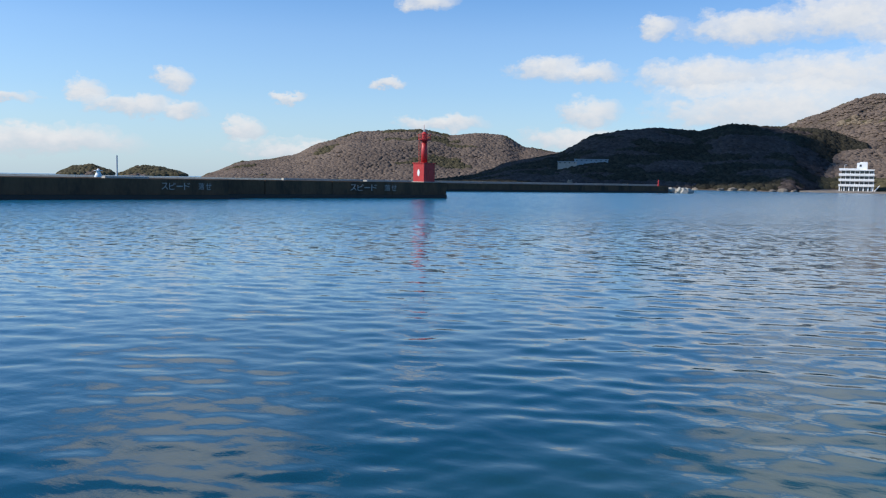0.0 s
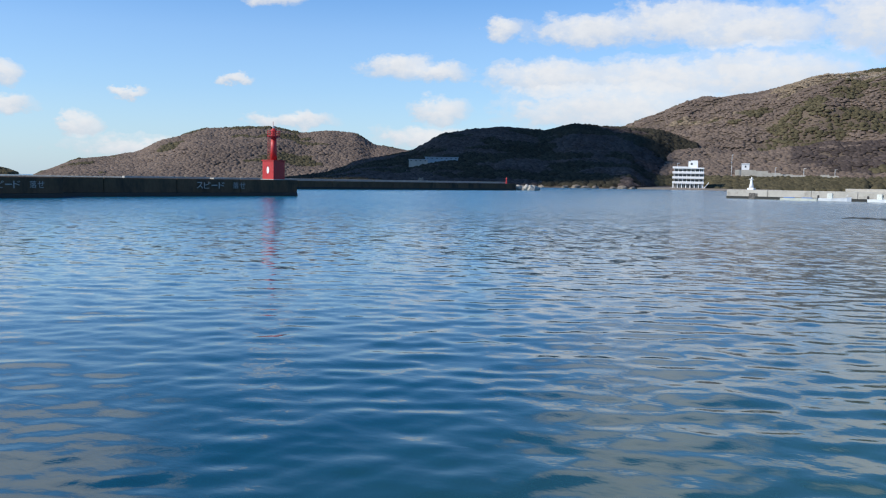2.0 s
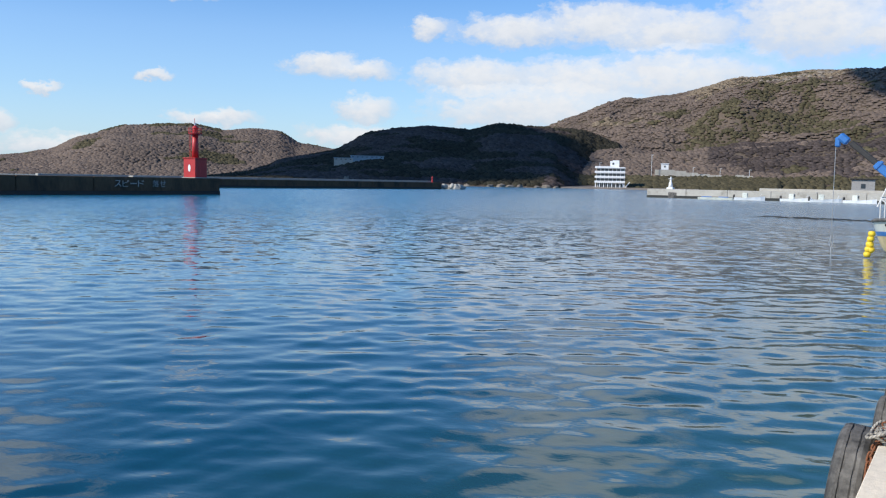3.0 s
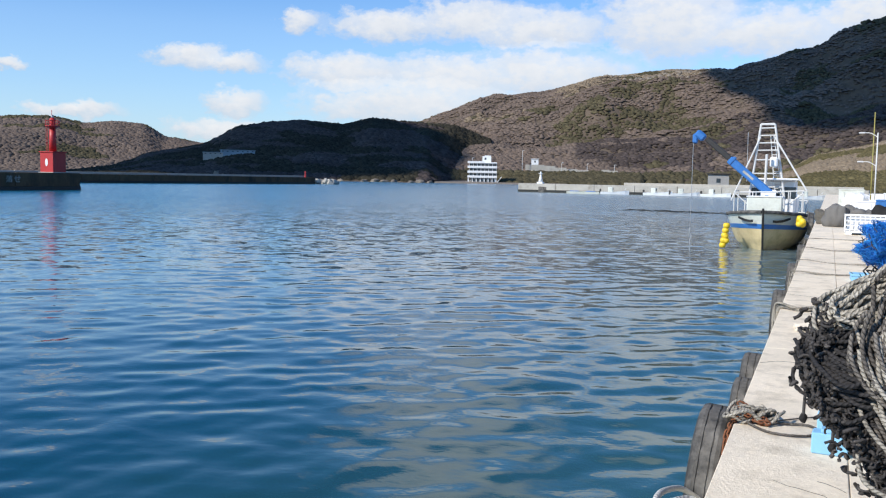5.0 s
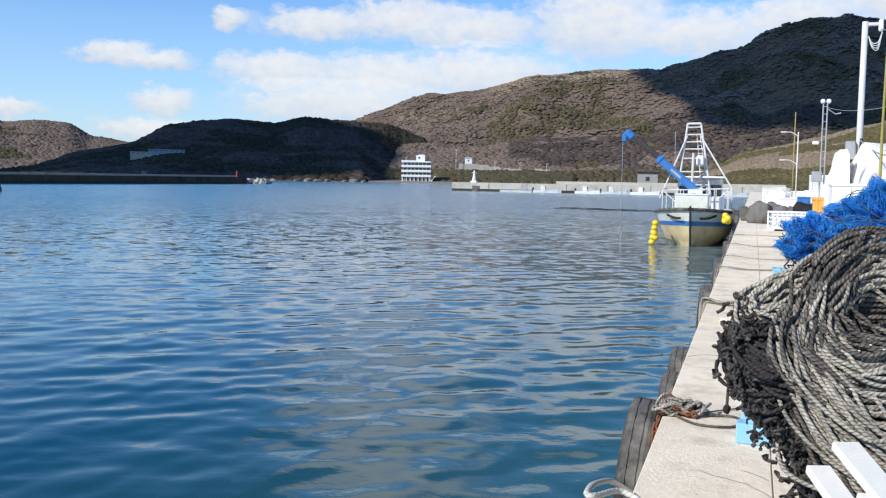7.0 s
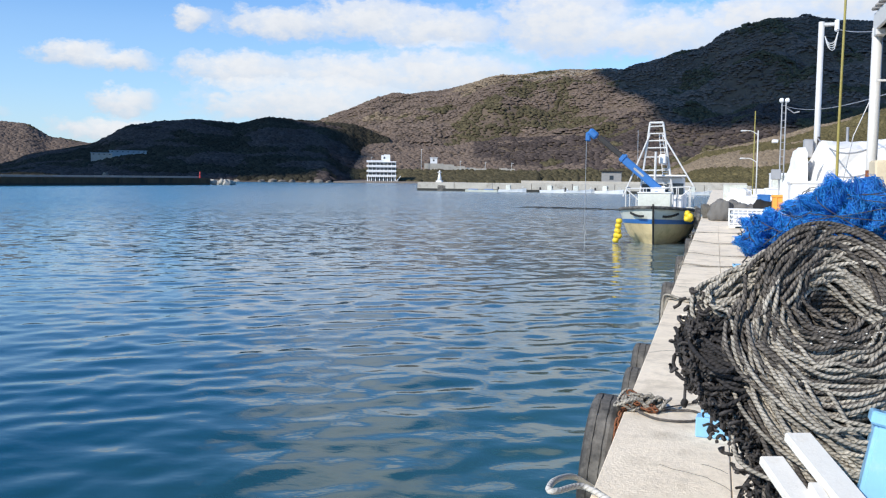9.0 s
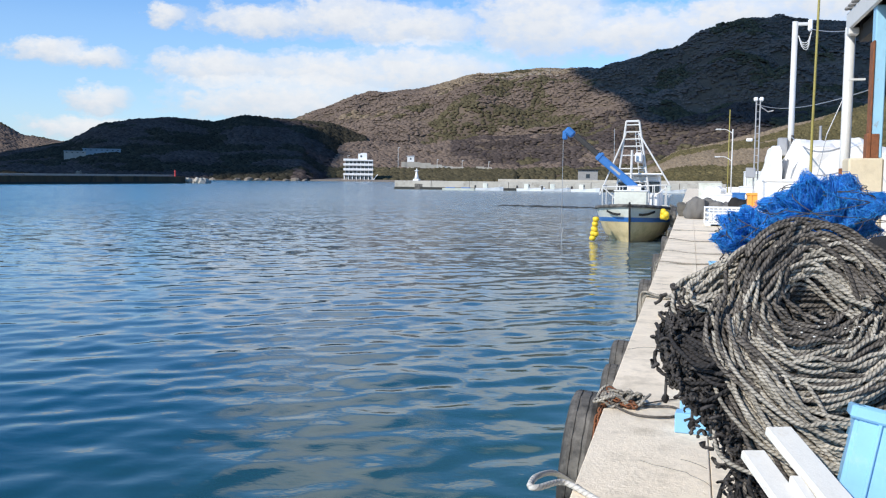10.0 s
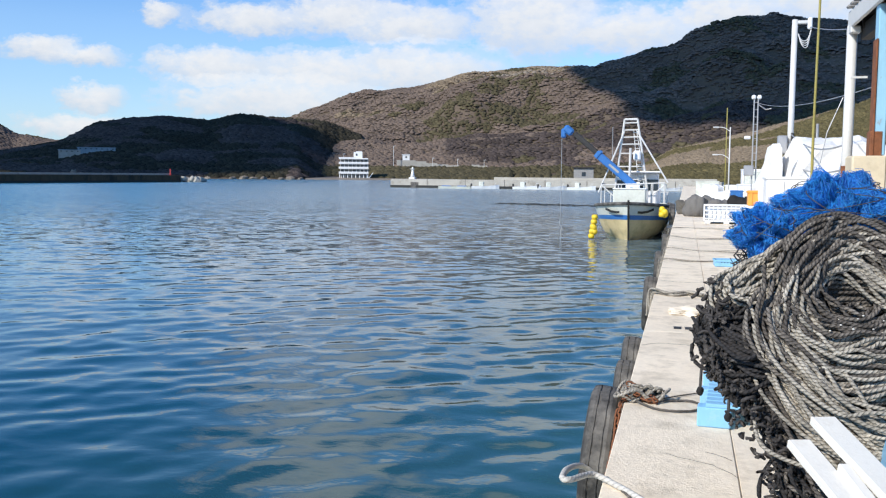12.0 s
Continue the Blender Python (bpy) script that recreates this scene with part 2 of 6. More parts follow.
HULL_WHITE = material("boat_topsides", (0.62, 0.64, 0.58), 0.4, vary=0.12, scale=1.2, fine=9, bump=0.06, dirt=(0.42, 0.43, 0.36), dirt_at=(0.5, 0.75), dirt_scale=1.5)
HULL_CREAM = material("boat_lower_hull", (0.62, 0.50, 0.28), 0.5, vary=0.15, scale=1.0, fine=9, bump=0.06, dirt=(0.36, 0.29, 0.14), dirt_at=(0.5, 0.78), dirt_scale=1.4)
BLUE_PAINT = material("blue_paint", (0.035, 0.155, 0.43), 0.4, vary=0.15, scale=2, fine=12, bump=0.08, dirt=(0.03, 0.10, 0.3), dirt_at=(0.6, 0.8))
BLACK_RUBBER = material("worn_black_rubber", (0.042, 0.040, 0.038), 0.75, vary=0.3, scale=5, fine=40, bump=0.3, bump_scale=40, dirt=(0.20, 0.185, 0.165), dirt_at=(0.42, 0.66), dirt_scale=4)
DARK_STEEL = material("dark_greased_steel", (0.040, 0.037, 0.035), 0.5, 0.3, vary=0.3, bump=0.1)
WHITE_STEEL = material("white_tube_paint", (0.60, 0.60, 0.59), 0.45, vary=0.1, scale=3, fine=20, bump=0.08, dirt=(0.45, 0.36, 0.28), dirt_at=(0.62, 0.78), dirt_scale=3)
GREY_STEEL = material("galvanised_steel", (0.42, 0.42, 0.43), 0.5, 0.6, vary=0.15, bump=0.1)
YELLOW_FLOAT = material("yellow_plastic_float", (0.78, 0.55, 0.03), 0.5, vary=0.15, scale=6, fine=30, bump=0.15, dirt=(0.45, 0.32, 0.05), dirt_at=(0.58, 0.75), dirt_scale=8)
RUST = material("rusty_steel", (0.22, 0.085, 0.040), 0.9, 0.2, vary=0.4, scale=8, fine=60, bump=0.6, bump_scale=50, dirt=(0.09, 0.045, 0.03), dirt_scale=12)
PALE_BLUE = material("pale_blue_plastic", (0.24, 0.50, 0.74), 0.5, vary=0.07, scale=4, fine=30, bump=0.1, dirt=(0.42, 0.58, 0.68), dirt_at=(0.58, 0.8), dirt_scale=5)
STYRO = material("white_foam_board", (0.70, 0.68, 0.63), 0.85, vary=0.05, scale=8, fine=60, bump=0.4, bump_scale=90, dirt=(0.55, 0.48, 0.38), dirt_at=(0.6, 0.8), dirt_scale=7)
NET_BLUE = material("blue_fishing_net", (0.016, 0.23, 0.80), 0.55, vary=0.4, scale=9, fine=60, bump=0.9, bump_scale=70, island=0.75, sub=(0.008, 0.09, 0.45))
NET_AZURE = material("azure_net_sheen", (0.03, 0.34, 0.86), 0.45, vary=0.3, scale=9, fine=60, bump=0.3, bump_scale=70, island=0.6, sub=(0.012, 0.17, 0.66))
NET_CORD = material("dark_net_cord", (0.058, 0.055, 0.055), 0.85, vary=0.4, scale=9, fine=60, bump=0.5, bump_scale=60)
ROPE_GREY = material("grey_weathered_rope", (0.165, 0.147, 0.130), 0.92, vary=0.8, scale=18, fine=200, bump=1.0, bump_scale=150, island=0.7, sub=(0.048, 0.043, 0.041), dirt=(0.40, 0.37, 0.325), dirt_at=(0.58, 0.70), dirt_scale=16, spec=0.15, strands=0.85)
ROPE_PALE = material("pale_straw_rope", (0.42, 0.385, 0.33), 0.92, vary=0.6, scale=14, fine=170, bump=0.9, bump_scale=120, island=0.45, sub=(0.10, 0.09, 0.075), dirt=(0.14, 0.125, 0.105), dirt_at=(0.6, 0.75), dirt_scale=9, spec=0.15, strands=0.75)
ROPE_WHITE = material("white_mooring_rope", (0.58, 0.56, 0.52), 0.9, vary=0.2, scale=12, fine=120, bump=0.8, bump_scale=120, dirt=(0.34, 0.32, 0.28), dirt_at=(0.58, 0.75), dirt_scale=12, strands=0.35)
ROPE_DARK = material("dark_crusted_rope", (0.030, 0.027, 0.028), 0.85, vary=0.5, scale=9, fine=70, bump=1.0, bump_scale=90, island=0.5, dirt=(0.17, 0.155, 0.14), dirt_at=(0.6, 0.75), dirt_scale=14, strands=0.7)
CRUST = material("dark_crusted_knots", (0.060, 0.053, 0.050), 0.8, vary=0.8, scale=40, fine=220, bump=1.0, bump_scale=140, island=0.6, sub=(0.016, 0.014, 0.014), dirt=(0.26, 0.235, 0.21), dirt_at=(0.58, 0.70), dirt_scale=40)
TARP = material("white_tarpaulin", (0.80, 0.79, 0.77), 0.55, vary=0.06, scale=1.2, fine=10, bump=0.35, bump_scale=4, dirt=(0.60, 0.58, 0.54), dirt_at=(0.58, 0.8), dirt_scale=1)
GREY_BAG = material("grey_woven_bag", (0.15, 0.143, 0.135), 0.9, vary=0.25, scale=3, fine=40, bump=0.6, bump_scale=14, dirt=(0.14, 0.13, 0.12), dirt_scale=3)
ORANGE = material("orange_plastic", (0.75, 0.33, 0.06), 0.5, vary=0.1, scale=3, fine=20, bump=0.1, dirt=(0.5, 0.25, 0.08), dirt_at=(0.6, 0.8), dirt_scale=4)
BAMBOO = material("weathered_bamboo", (0.30, 0.26, 0.07), 0.6, vary=0.3, scale=2, fine=20, bump=0.2, dirt=(0.15, 0.12, 0.04), dirt_scale=2)
CREAM_CONCRETE = material("cream_painted_concrete", (0.62, 0.54, 0.40), 0.85, vary=0.1, scale=1.5, fine=16, bump=0.4, bump_scale=20, dirt=(0.38, 0.32, 0.23), dirt_at=(0.58, 0.8), dirt_scale=2)
ROOF_GREY = material("grey_roof_sheet", (0.30, 0.29, 0.28), 0.8, vary=0.25, scale=1.5, fine=12, bump=0.3, dirt=(0.12, 0.11, 0.10), dirt_scale=1.5)
DARK_TIMBER = material("dark_roof_timber", (0.035, 0.03, 0.027), 0.85, vary=0.3, bump=0.3)
PALE_COLUMN = material("pale_blue_column_paint", (0.28, 0.52, 0.70), 0.55, vary=0.1, scale=2, fine=15, bump=0.15, dirt=(0.25, 0.12, 0.06), dirt_at=(0.62, 0.7), dirt_scale=3, stretch=(1, 1, 0.5))
MASK_BLACK = material("black_mark", (0.012, 0.012, 0.012), 0.6, vary=0.2, bump=0)
MARK_GREY = material("faded_white_marks", (0.36, 0.35, 0.33), 0.9, vary=0.3, scale=2, fine=8, bump=0)
BLUE_ROOF = material("pale_blue_roof", (0.22, 0.30, 0.36), 0.6, vary=0.15, scale=0.2, fine=2, bump=0.1)

# ---- mesh tools ----
def mesh_of(name, verts, faces, mat=None, smooth=False):
    me = bpy.data.meshes.new(name)
    me.from_pydata([tuple(v) for v in verts], [], faces)
    if mat:
        me.materials.append(mat)
    if smooth:
        me.polygons.foreach_set("use_smooth", [True] * len(me.polygons))
    me.update()
    return me


def part(name, bm, mat, parent=None, label="", smooth=False):
    """Links a bmesh (or a mesh) as one object under a thing or a part."""
    if isinstance(bm, bmesh.types.BMesh):
        me = bpy.data.meshes.new(name)
        bmesh.ops.recalc_face_normals(bm, faces=bm.faces[:])
        bm.to_mesh(me)
        bm.free()
        if smooth:
            me.polygons.foreach_set("use_smooth", [True] * len(me.polygons))
    else:
        me = bm
    if mat and not me.materials:
        me.materials.append(mat)
    ob = new(name, me)
    if parent:
        ob.parent = parent
    if label:
        ob["label"] = label
    return ob


def thing(name, at=(0, 0, 0), turn=0.0, label="", category="", group="", kind=""):
    ob = new(name)
    ob.matrix_world = pose(*at, 0, 0, turn)
    return tagged(ob, label, category, group, kind)


def add_box(bm, c, s, m=None, bevel=0.0):
    """A box of centre c and size s in the bmesh, turned by m, with its edges rounded."""
    r = bmesh.ops.create_cube(bm, size=1.0)
    vs = r["verts"]
    mat = Matrix.Translation(c) @ (m.to_4x4() if m else Matrix()) @ Matrix.Diagonal((*s, 1))
    bmesh.ops.transform(bm, matrix=mat, verts=vs)
    if bevel:
        es = list({e for v in vs for e in v.link_edges})
        bmesh.ops.bevel(bm, geom=es, offset=bevel, segments=1, affect="EDGES")
    return bm


def box(c, s, m=None, bevel=0.0):
    return add_box(bmesh.new(), c, s, m, bevel)


def add_tube(bm, pts, r, n=8, closed=False, twist=0.0, lobes=0, caps=True):
    """A tube of radius r (a number or one a point) along pts; lobes and twist give it the strands of a rope."""
    pts = [Vector(p) for p in pts]
    k = len(pts)
    rs = r if isinstance(r, (list, tuple)) else [r] * k
    up = None
    rings = []
    run = 0.0
    for i, p in enumerate(pts):
        a = pts[i - 1] if i or closed else p
        b = pts[(i + 1) % k] if i < k - 1 or closed else p
        d = (b - a).normalized()
        if up is None:
            up = Vector((0, 0, 1)) if abs(d.z) < 0.9 else Vector((1, 0, 0))
        side = d.cross(up).normalized()
        up = side.cross(d).normalized()
        if i:
            run += (p - pts[i - 1]).length
        ring = []
        for j in range(n):
            t = 2 * math.pi * j / n
            rr = rs[i] * (1 + (0.2 * math.cos(lobes * (t - twist * run)) if lobes else 0))
            ring.append(bm.verts.new(p + rr * (math.cos(t) * side + math.sin(t) * up)))
        rings.append(ring)
    for i in range(k if closed else k - 1):
        a, b = rings[i], rings[(i + 1) % k]
        for j in range(n):
            bm.faces.new((a[j], a[(j + 1) % n], b[(j + 1) % n], b[j]))
    if caps and not closed:
        bm.faces.new(rings[0][::-1])
        bm.faces.new(rings[-1])
    return bm


def tube(pts, r, n=8, **kw):
    return add_tube(bmesh.new(), pts, r, n, **kw)


def loft(rings, closed_ring=True, cap=True):
    """A skin over a row of rings of equal length."""
    bm = bmesh.new()
    vs = [[bm.verts.new(p) for p in ring] for ring in rings]
    n = len(vs[0])
    for a, b in zip(vs, vs[1:]):
        for j in range(n if closed_ring else n - 1):
            bm.faces.new((a[j], a[(j + 1) % n], b[(j + 1) % n], b[j]))
    if cap and closed_ring:
        bm.faces.new(vs[0][::-1])
        bm.faces.new(vs[-1])
    return bm


def spline(pts, step):
    """Points along a smooth line through pts."""
    pts = [Vector(p) for p in pts]
    out = []
    q = [pts[0] * 2 - pts[1], *pts, pts[-1] * 2 - pts[-2]]
    for i in range(1, len(q) - 2):
        k = max(2, int((q[i + 1] - q[i]).length / step))
        for j in range(k):
            t = j / k
            a, b, c, d = q[i - 1:i + 3]
            out.append(0.5 * ((2 * b) + (c - a) * t + (2 * a - 5 * b + 4 * c - d) * t * t + (3 * b - a - 3 * c + d) * t ** 3))
    out.append(pts[-1])
    return out


def smooth_line(stops, x):
    """A smooth interpolation of (x, y) stops."""
    if x <= stops[0][0]:
        return stops[0][1]
    for (a, p), (b, q) in zip(stops, stops[1:]):
        if x <= b:
            t = (x - a) / (b - a)
            t = t * t * (3 - 2 * t) * 0.5 + t * 0.5
            return p + (q - p) * t
    return stops[-1][1]

# ---- water and land ----
EYE_Z = 2.9
QUAY = 1.35


WAVE_SLOPE = 0.058


def wave_height(x, y, cell, rng):
    """Short harbour waves: many trains of differing length and heading; those too short for the cells of the sheet are left out."""
    z = np.zeros_like(x)
    count = 72
    bend = 0.5 * np.sin(x * 0.21 + 0.7 * np.sin(y * 0.13)) + 0.5 * np.sin(y * 0.17 + 1.3 + 0.6 * np.sin(x * 0.19))
    rise = 0.75 + 0.25 * np.sin(x * 0.11 + 2.0 * np.sin(y * 0.045)) * np.sin(y * 0.083 + 1.0)
    for i in range(count):
        length = 0.30 * (2.6 / 0.30) ** ((i + rng.random()) / count)
        k = 2 * np.pi / length
        heading = radians(118 + rng.normal(0, 42))
        slope = WAVE_SLOPE * math.sqrt(2 / count) * (0.55 + 0.9 * math.exp(-(math.log(length / 0.75) / 0.6) ** 2))
        keep = np.clip((length / cell - 3.0) / 3.0, 0, 1)
        phase = k * (x * math.cos(heading) + y * math.sin(heading)) + rng.uniform(0, 6.28) + bend * rng.uniform(-1.5, 1.5)
        z += keep * rise * slope / k * np.sin(phase)
    return z


def build_water():
    """One sheet of sea to the horizon: fine rings of cells round the quay's mouth, coarse ones far out and behind the quay."""
    fine = np.radians(np.linspace(-77, 8, 560))
    coarse = np.radians(np.linspace(8, 283, 40))[1:-1]
    az = np.concatenate([fine, coarse])
    radii = np.concatenate([[0.6, 2.0], 3.5 * np.exp(0.006 * np.arange(0, 620)), 3.5 * math.exp(0.006 * 620) * np.exp(0.1 * np.arange(0, 34))])
    radii[-1] = 4600.0
    n, k = len(az), len(radii)
    r, a = np.meshgrid(radii, az, indexing="ij")
    x, y = r * np.sin(a), r * np.cos(a)
    cell = np.maximum(np.gradient(radii)[:, None] * 0.8, r * np.gradient(az)[None])
    z = wave_height(x, y, cell, np.random.default_rng(6))
    v = np.concatenate([[[0.0, 0.0, 0.0]], np.stack([x, y, z], -1).reshape(-1, 3)])
    i, j = np.arange(k - 1)[:, None], np.arange(n)[None]
    quads = np.stack([1 + i * n + j, 1 + i * n + (j + 1) % n, 1 + (i + 1) * n + (j + 1) % n, 1 + (i + 1) * n + j], -1).reshape(-1, 4)[:, ::-1]
    fan = np.stack([np.zeros(n, int), 1 + (np.arange(n) + 1) % n, 1 + np.arange(n)], -1)
    me = bpy.data.meshes.new("water")
    me.vertices.add(len(v))
    me.vertices.foreach_set("co", v.reshape(-1))
    me.loops.add(quads.size + fan.size)
    me.loops.foreach_set("vertex_index", np.concatenate([quads.reshape(-1), fan.reshape(-1)]).astype(np.int32))
    me.polygons.add(len(quads) + len(fan))
    me.polygons.foreach_set("loop_start", np.concatenate([np.arange(0, quads.size, 4), quads.size + np.arange(0, fan.size, 3)]).astype(np.int32))
    me.update(calc_edges=True)
    me.polygons.foreach_set("use_smooth", [True] * len(me.polygons))
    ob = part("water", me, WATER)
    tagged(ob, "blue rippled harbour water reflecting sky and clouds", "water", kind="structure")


build_water()


def crown_shape(sides=4):
    """A round clump: two rings set across each other and a top."""
    vs = [(1.3 * math.cos(2 * math.pi * i / sides), 1.3 * math.sin(2 * math.pi * i / sides), -0.5) for i in range(sides)]
    vs += [(0.80 * math.cos(2 * math.pi * (i + 0.5) / sides), 0.80 * math.sin(2 * math.pi * (i + 0.5) / sides), 0.30) for i in range(sides)]
    vs.append((0.0, 0.0, 0.68))
    fs = []
    for i in range(sides):
        k = (i + 1) % sides
        fs += [(i, k, sides + i), (k, sides + k, sides + i), (sides + i, sides + k, 2 * sides)]
    return np.array(vs), np.array(fs)


CROWN_V, CROWN_F = crown_shape()


def crowns(name, places, sizes, mat, rng, parent, label):
    """Many tree crowns in one mesh, each an uneven clump."""
    k, nv = len(places), len(CROWN_V)
    if not k:
        return
    jit = 1 + rng.uniform(-0.25, 0.25, (k, nv, 1))
    spin = rng.uniform(0, 2 * np.pi, k)
    c, s = np.cos(spin)[:, None], np.sin(spin)[:, None]
    turned_v = np.stack([CROWN_V[None, :, 0] * c - CROWN_V[None, :, 1] * s, CROWN_V[None, :, 0] * s + CROWN_V[None, :, 1] * c, np.broadcast_to(CROWN_V[None, :, 2], (k, nv))], -1)
    v = turned_v * jit * np.asarray(sizes)[:, None, :] + np.asarray(places)[:, None, :]
    f = (CROWN_F[None] + (np.arange(k) * nv)[:, None, None]).reshape(-1)
    me = bpy.data.meshes.new(name)
    me.vertices.add(k * nv)
    me.vertices.foreach_set("co", v.reshape(-1))
    m = k * len(CROWN_F)
    me.loops.add(3 * m)
    me.loops.foreach_set("vertex_index", f.astype(np.int32))
    me.polygons.add(m)
    me.polygons.foreach_set("loop_start", np.arange(0, 3 * m, 3, dtype=np.int32))
    me.update(calc_edges=True)
    me.validate()
    me.polygons.foreach_set("use_smooth", [True] * len(me.polygons))
    me.materials.append(mat)
    ob = new(name, me)
    ob.parent = parent
    tagged(ob, label, "", kind="stuff")


def hill(name, az0, az1, near, far, ridge, label, green, crest=0.62, steps=(150, 60), trees=5000, size=(3.2, 2.6), rough=0.05, seed=1, shelf=0.0, bare=WOODS_BARE, evergreen=WOODS_GREEN, dry=None, dusk=None):
    """A wooded hill seen from the harbour: between two bearings and two distances, with its skyline given as bearing and height in degrees.
    green: how much of the woods is evergreen, as a function of bearing and height on the slope."""
    rng = np.random.default_rng(seed)
    na, ns = steps
    off = Vector((seed * 37.1, seed * 11.3, 0))

    def height(az, s):
        r = near(az) + (far - near(az)) * s
        top_r = near(az) + (far - near(az)) * crest
        top = EYE_Z + top_r * math.tan(radians(smooth_line(ridge, az))) - size[1] * 0.9
        if s < crest:
            t = s / crest
            k = 0.62 * t + 0.38 * t * t * (3 - 2 * t)
            k = shelf + (1 - shelf) * k if s > 0.012 else 0.0
        else:
            t = (s - crest) / (1 - crest)
            k = 1 - 0.9 * t * t
        p = Vector((r * math.sin(radians(az)), r * math.cos(radians(az)), 0))
        fold = noise.fractal((p + off) / 130.0, 1.0, 2.0, 4) * min(1.0, 2.2 * s / crest) * (1 - min(1.0, s / crest) ** 6)
        z = top * (k + rough * 2.2 * fold)
        return p.x, p.y, z

    verts, faces = [], []
    for i in range(na + 1):
        az = az0 + (az1 - az0) * i / na
        for j in range(ns + 1):
            x, y, z = height(az, j / ns)
            verts.append((x, y, max(z, -1.0) if j else -1.0))
    for i in range(na):
        for j in range(ns):
            a = i * (ns + 1) + j
            faces.append((a, a + 1, a + ns + 2, a + ns + 1))
    base = thing(name, label=label, category="hill", kind="structure")
    part("slope", mesh_of("slope", verts, faces, HILL_SOIL, smooth=True), None, base)
    lots = {0: ([], []), 1: ([], []), 2: ([], []), 3: ([], [])}
    made = 0
    while made < trees:
        az, s = rng.uniform(az0, min(az1, 14.0)), 0.015 + (crest + 0.06) * rng.random() ** 0.9
        x, y, z = height(az, s)
        if z < 0.8:
            made += 0.3
            continue
        n1 = noise.fractal((Vector((x, y, 0)) + off) / 60.0, 1.0, 2.0, 3)
        g = green(az, s / crest) + 0.55 * n1 > 0.5
        k = rng.uniform(0.55, 1.25)
        w, h = size
        lot = int(g)
        if not g and dry and dry(az, s / crest) + 0.5 * n1 > 0.5:
            lot = 2
        if not g and dusk and dusk(az, s / crest) + 0.4 * n1 > 0.5:
            lot = 3
        places, sizes = lots[lot]
        places.append((x, y, z + h * k * (0.45 if g else 0.3)))
        sizes.append((w * k, w * k, h * k * (1.1 if g else 0.8)))
        made += 1
    crowns("bare_trees", lots[0][0], lots[0][1], bare, rng, base, "leafless grey-brown winter trees on the slope")
    crowns("evergreen_trees", lots[1][0], lots[1][1], evergreen, rng, base, "dark olive evergreen trees on the slope")
    crowns("thicket", lots[3][0], lots[3][1], WOODS_DUSK, rng, base, "dark purple-brown leafless thicket on the lower slope")
    crowns("dry_scrub", lots[2][0], lots[2][1], WOODS_DRY, rng, base, "tan dry scrub below the ridge")
    return base, height


def near_shore(az):
    """How far off the foot of the near hill stands."""
    return 455.0 + 25 * math.sin(radians(az * 9)) + 120 * max(0.0, min(1.0, (az + 24.5) / 2.5))


hill("far_hill", -60.8, -37.0, lambda a: 760.0, 1180,
     [(-60.8, 0.0), (-60.4, 0.2), (-58.4, 0.95), (-57.0, 1.1), (-55.3, 1.42), (-53.5, 2.25), (-51.0, 3.0), (-49.0, 3.12), (-47.1, 3.18), (-45.3, 2.88), (-43.5, 3.05), (-42.0, 2.95), (-40.6, 2.2), (-38.6, 1.9), (-37.0, 1.5)],
     "far rounded hill with brown winter woods", lambda a, s: 0.25 + (0.35 if -50 < a < -45.5 and s > 0.75 else 0), trees=24000, size=(2.4, 1.8), seed=3, rough=0.07)
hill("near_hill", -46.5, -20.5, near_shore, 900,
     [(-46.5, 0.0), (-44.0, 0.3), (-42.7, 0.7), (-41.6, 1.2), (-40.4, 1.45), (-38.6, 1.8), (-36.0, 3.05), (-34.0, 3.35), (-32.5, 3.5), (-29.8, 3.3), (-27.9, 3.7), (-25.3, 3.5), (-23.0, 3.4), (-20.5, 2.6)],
     "steep shaded evergreen hill above the harbour mouth", lambda a, s: 0.5, trees=23000, size=(2.1, 1.6), bare=WOODS_DUSK, evergreen=WOODS_SHADED, seed=5)
mountain, mountain_height = hill("mountain", -28.0, 34.0, lambda a: 540.0 if a < -16 else 540.0 - 20 * min(1, (a + 16) / 4), 1500,
     [(-28.0, 3.0), (-25.3, 3.5), (-23.2, 4.2), (-21.1, 5.05), (-17.6, 5.55), (-12.9, 6.55), (-9.3, 6.93), (-6.1, 6.8), (-3.0, 7.6), (-1.3, 7.9), (2.3, 9.2), (3.9, 9.36), (5.8, 9.46), (7.6, 9.28), (10.8, 8.7), (20.0, 8.0), (34.0, 5.0)],
     "high mountain with brown winter woods and rocky ridge", lambda a, s: 0.20 + 0.40 * math.exp(-((a + 11 - 6 * (s - 0.5)) / 6.5) ** 2 - ((s - 0.52) / 0.17) ** 2) + (0.5 if s < 0.085 else 0) + (0.2 if a > -3 else 0), crest=0.66, steps=(220, 80), trees=56000, size=(2.0, 1.6), seed=8, rough=0.085, dry=lambda a, s: 0.75 * math.exp(-((a + 12.5) / 6.0) ** 2) * (s > 0.62) + 0.35 * (s > 0.3 and s < 0.62), dusk=lambda a, s: 0.8 * (a > -15) * math.exp(-((s - 0.24) / 0.14) ** 2) + 0.15 * (a > -8))
rock_gen = np.random.default_rng(77)
spots = [mountain_height(rock_gen.normal(-10.2, 1.5), 0.66 * rock_gen.uniform(0.80, 0.94)) for _ in range(130)]
crowns("ridge_rocks", [(x, y, z + 1.2) for x, y, z in spots], [(k, k, k * 0.8) for k in rock_gen.uniform(1.2, 3.2, 130)], ROCK, rock_gen, mountain, "pale bare rocks below the ridge")
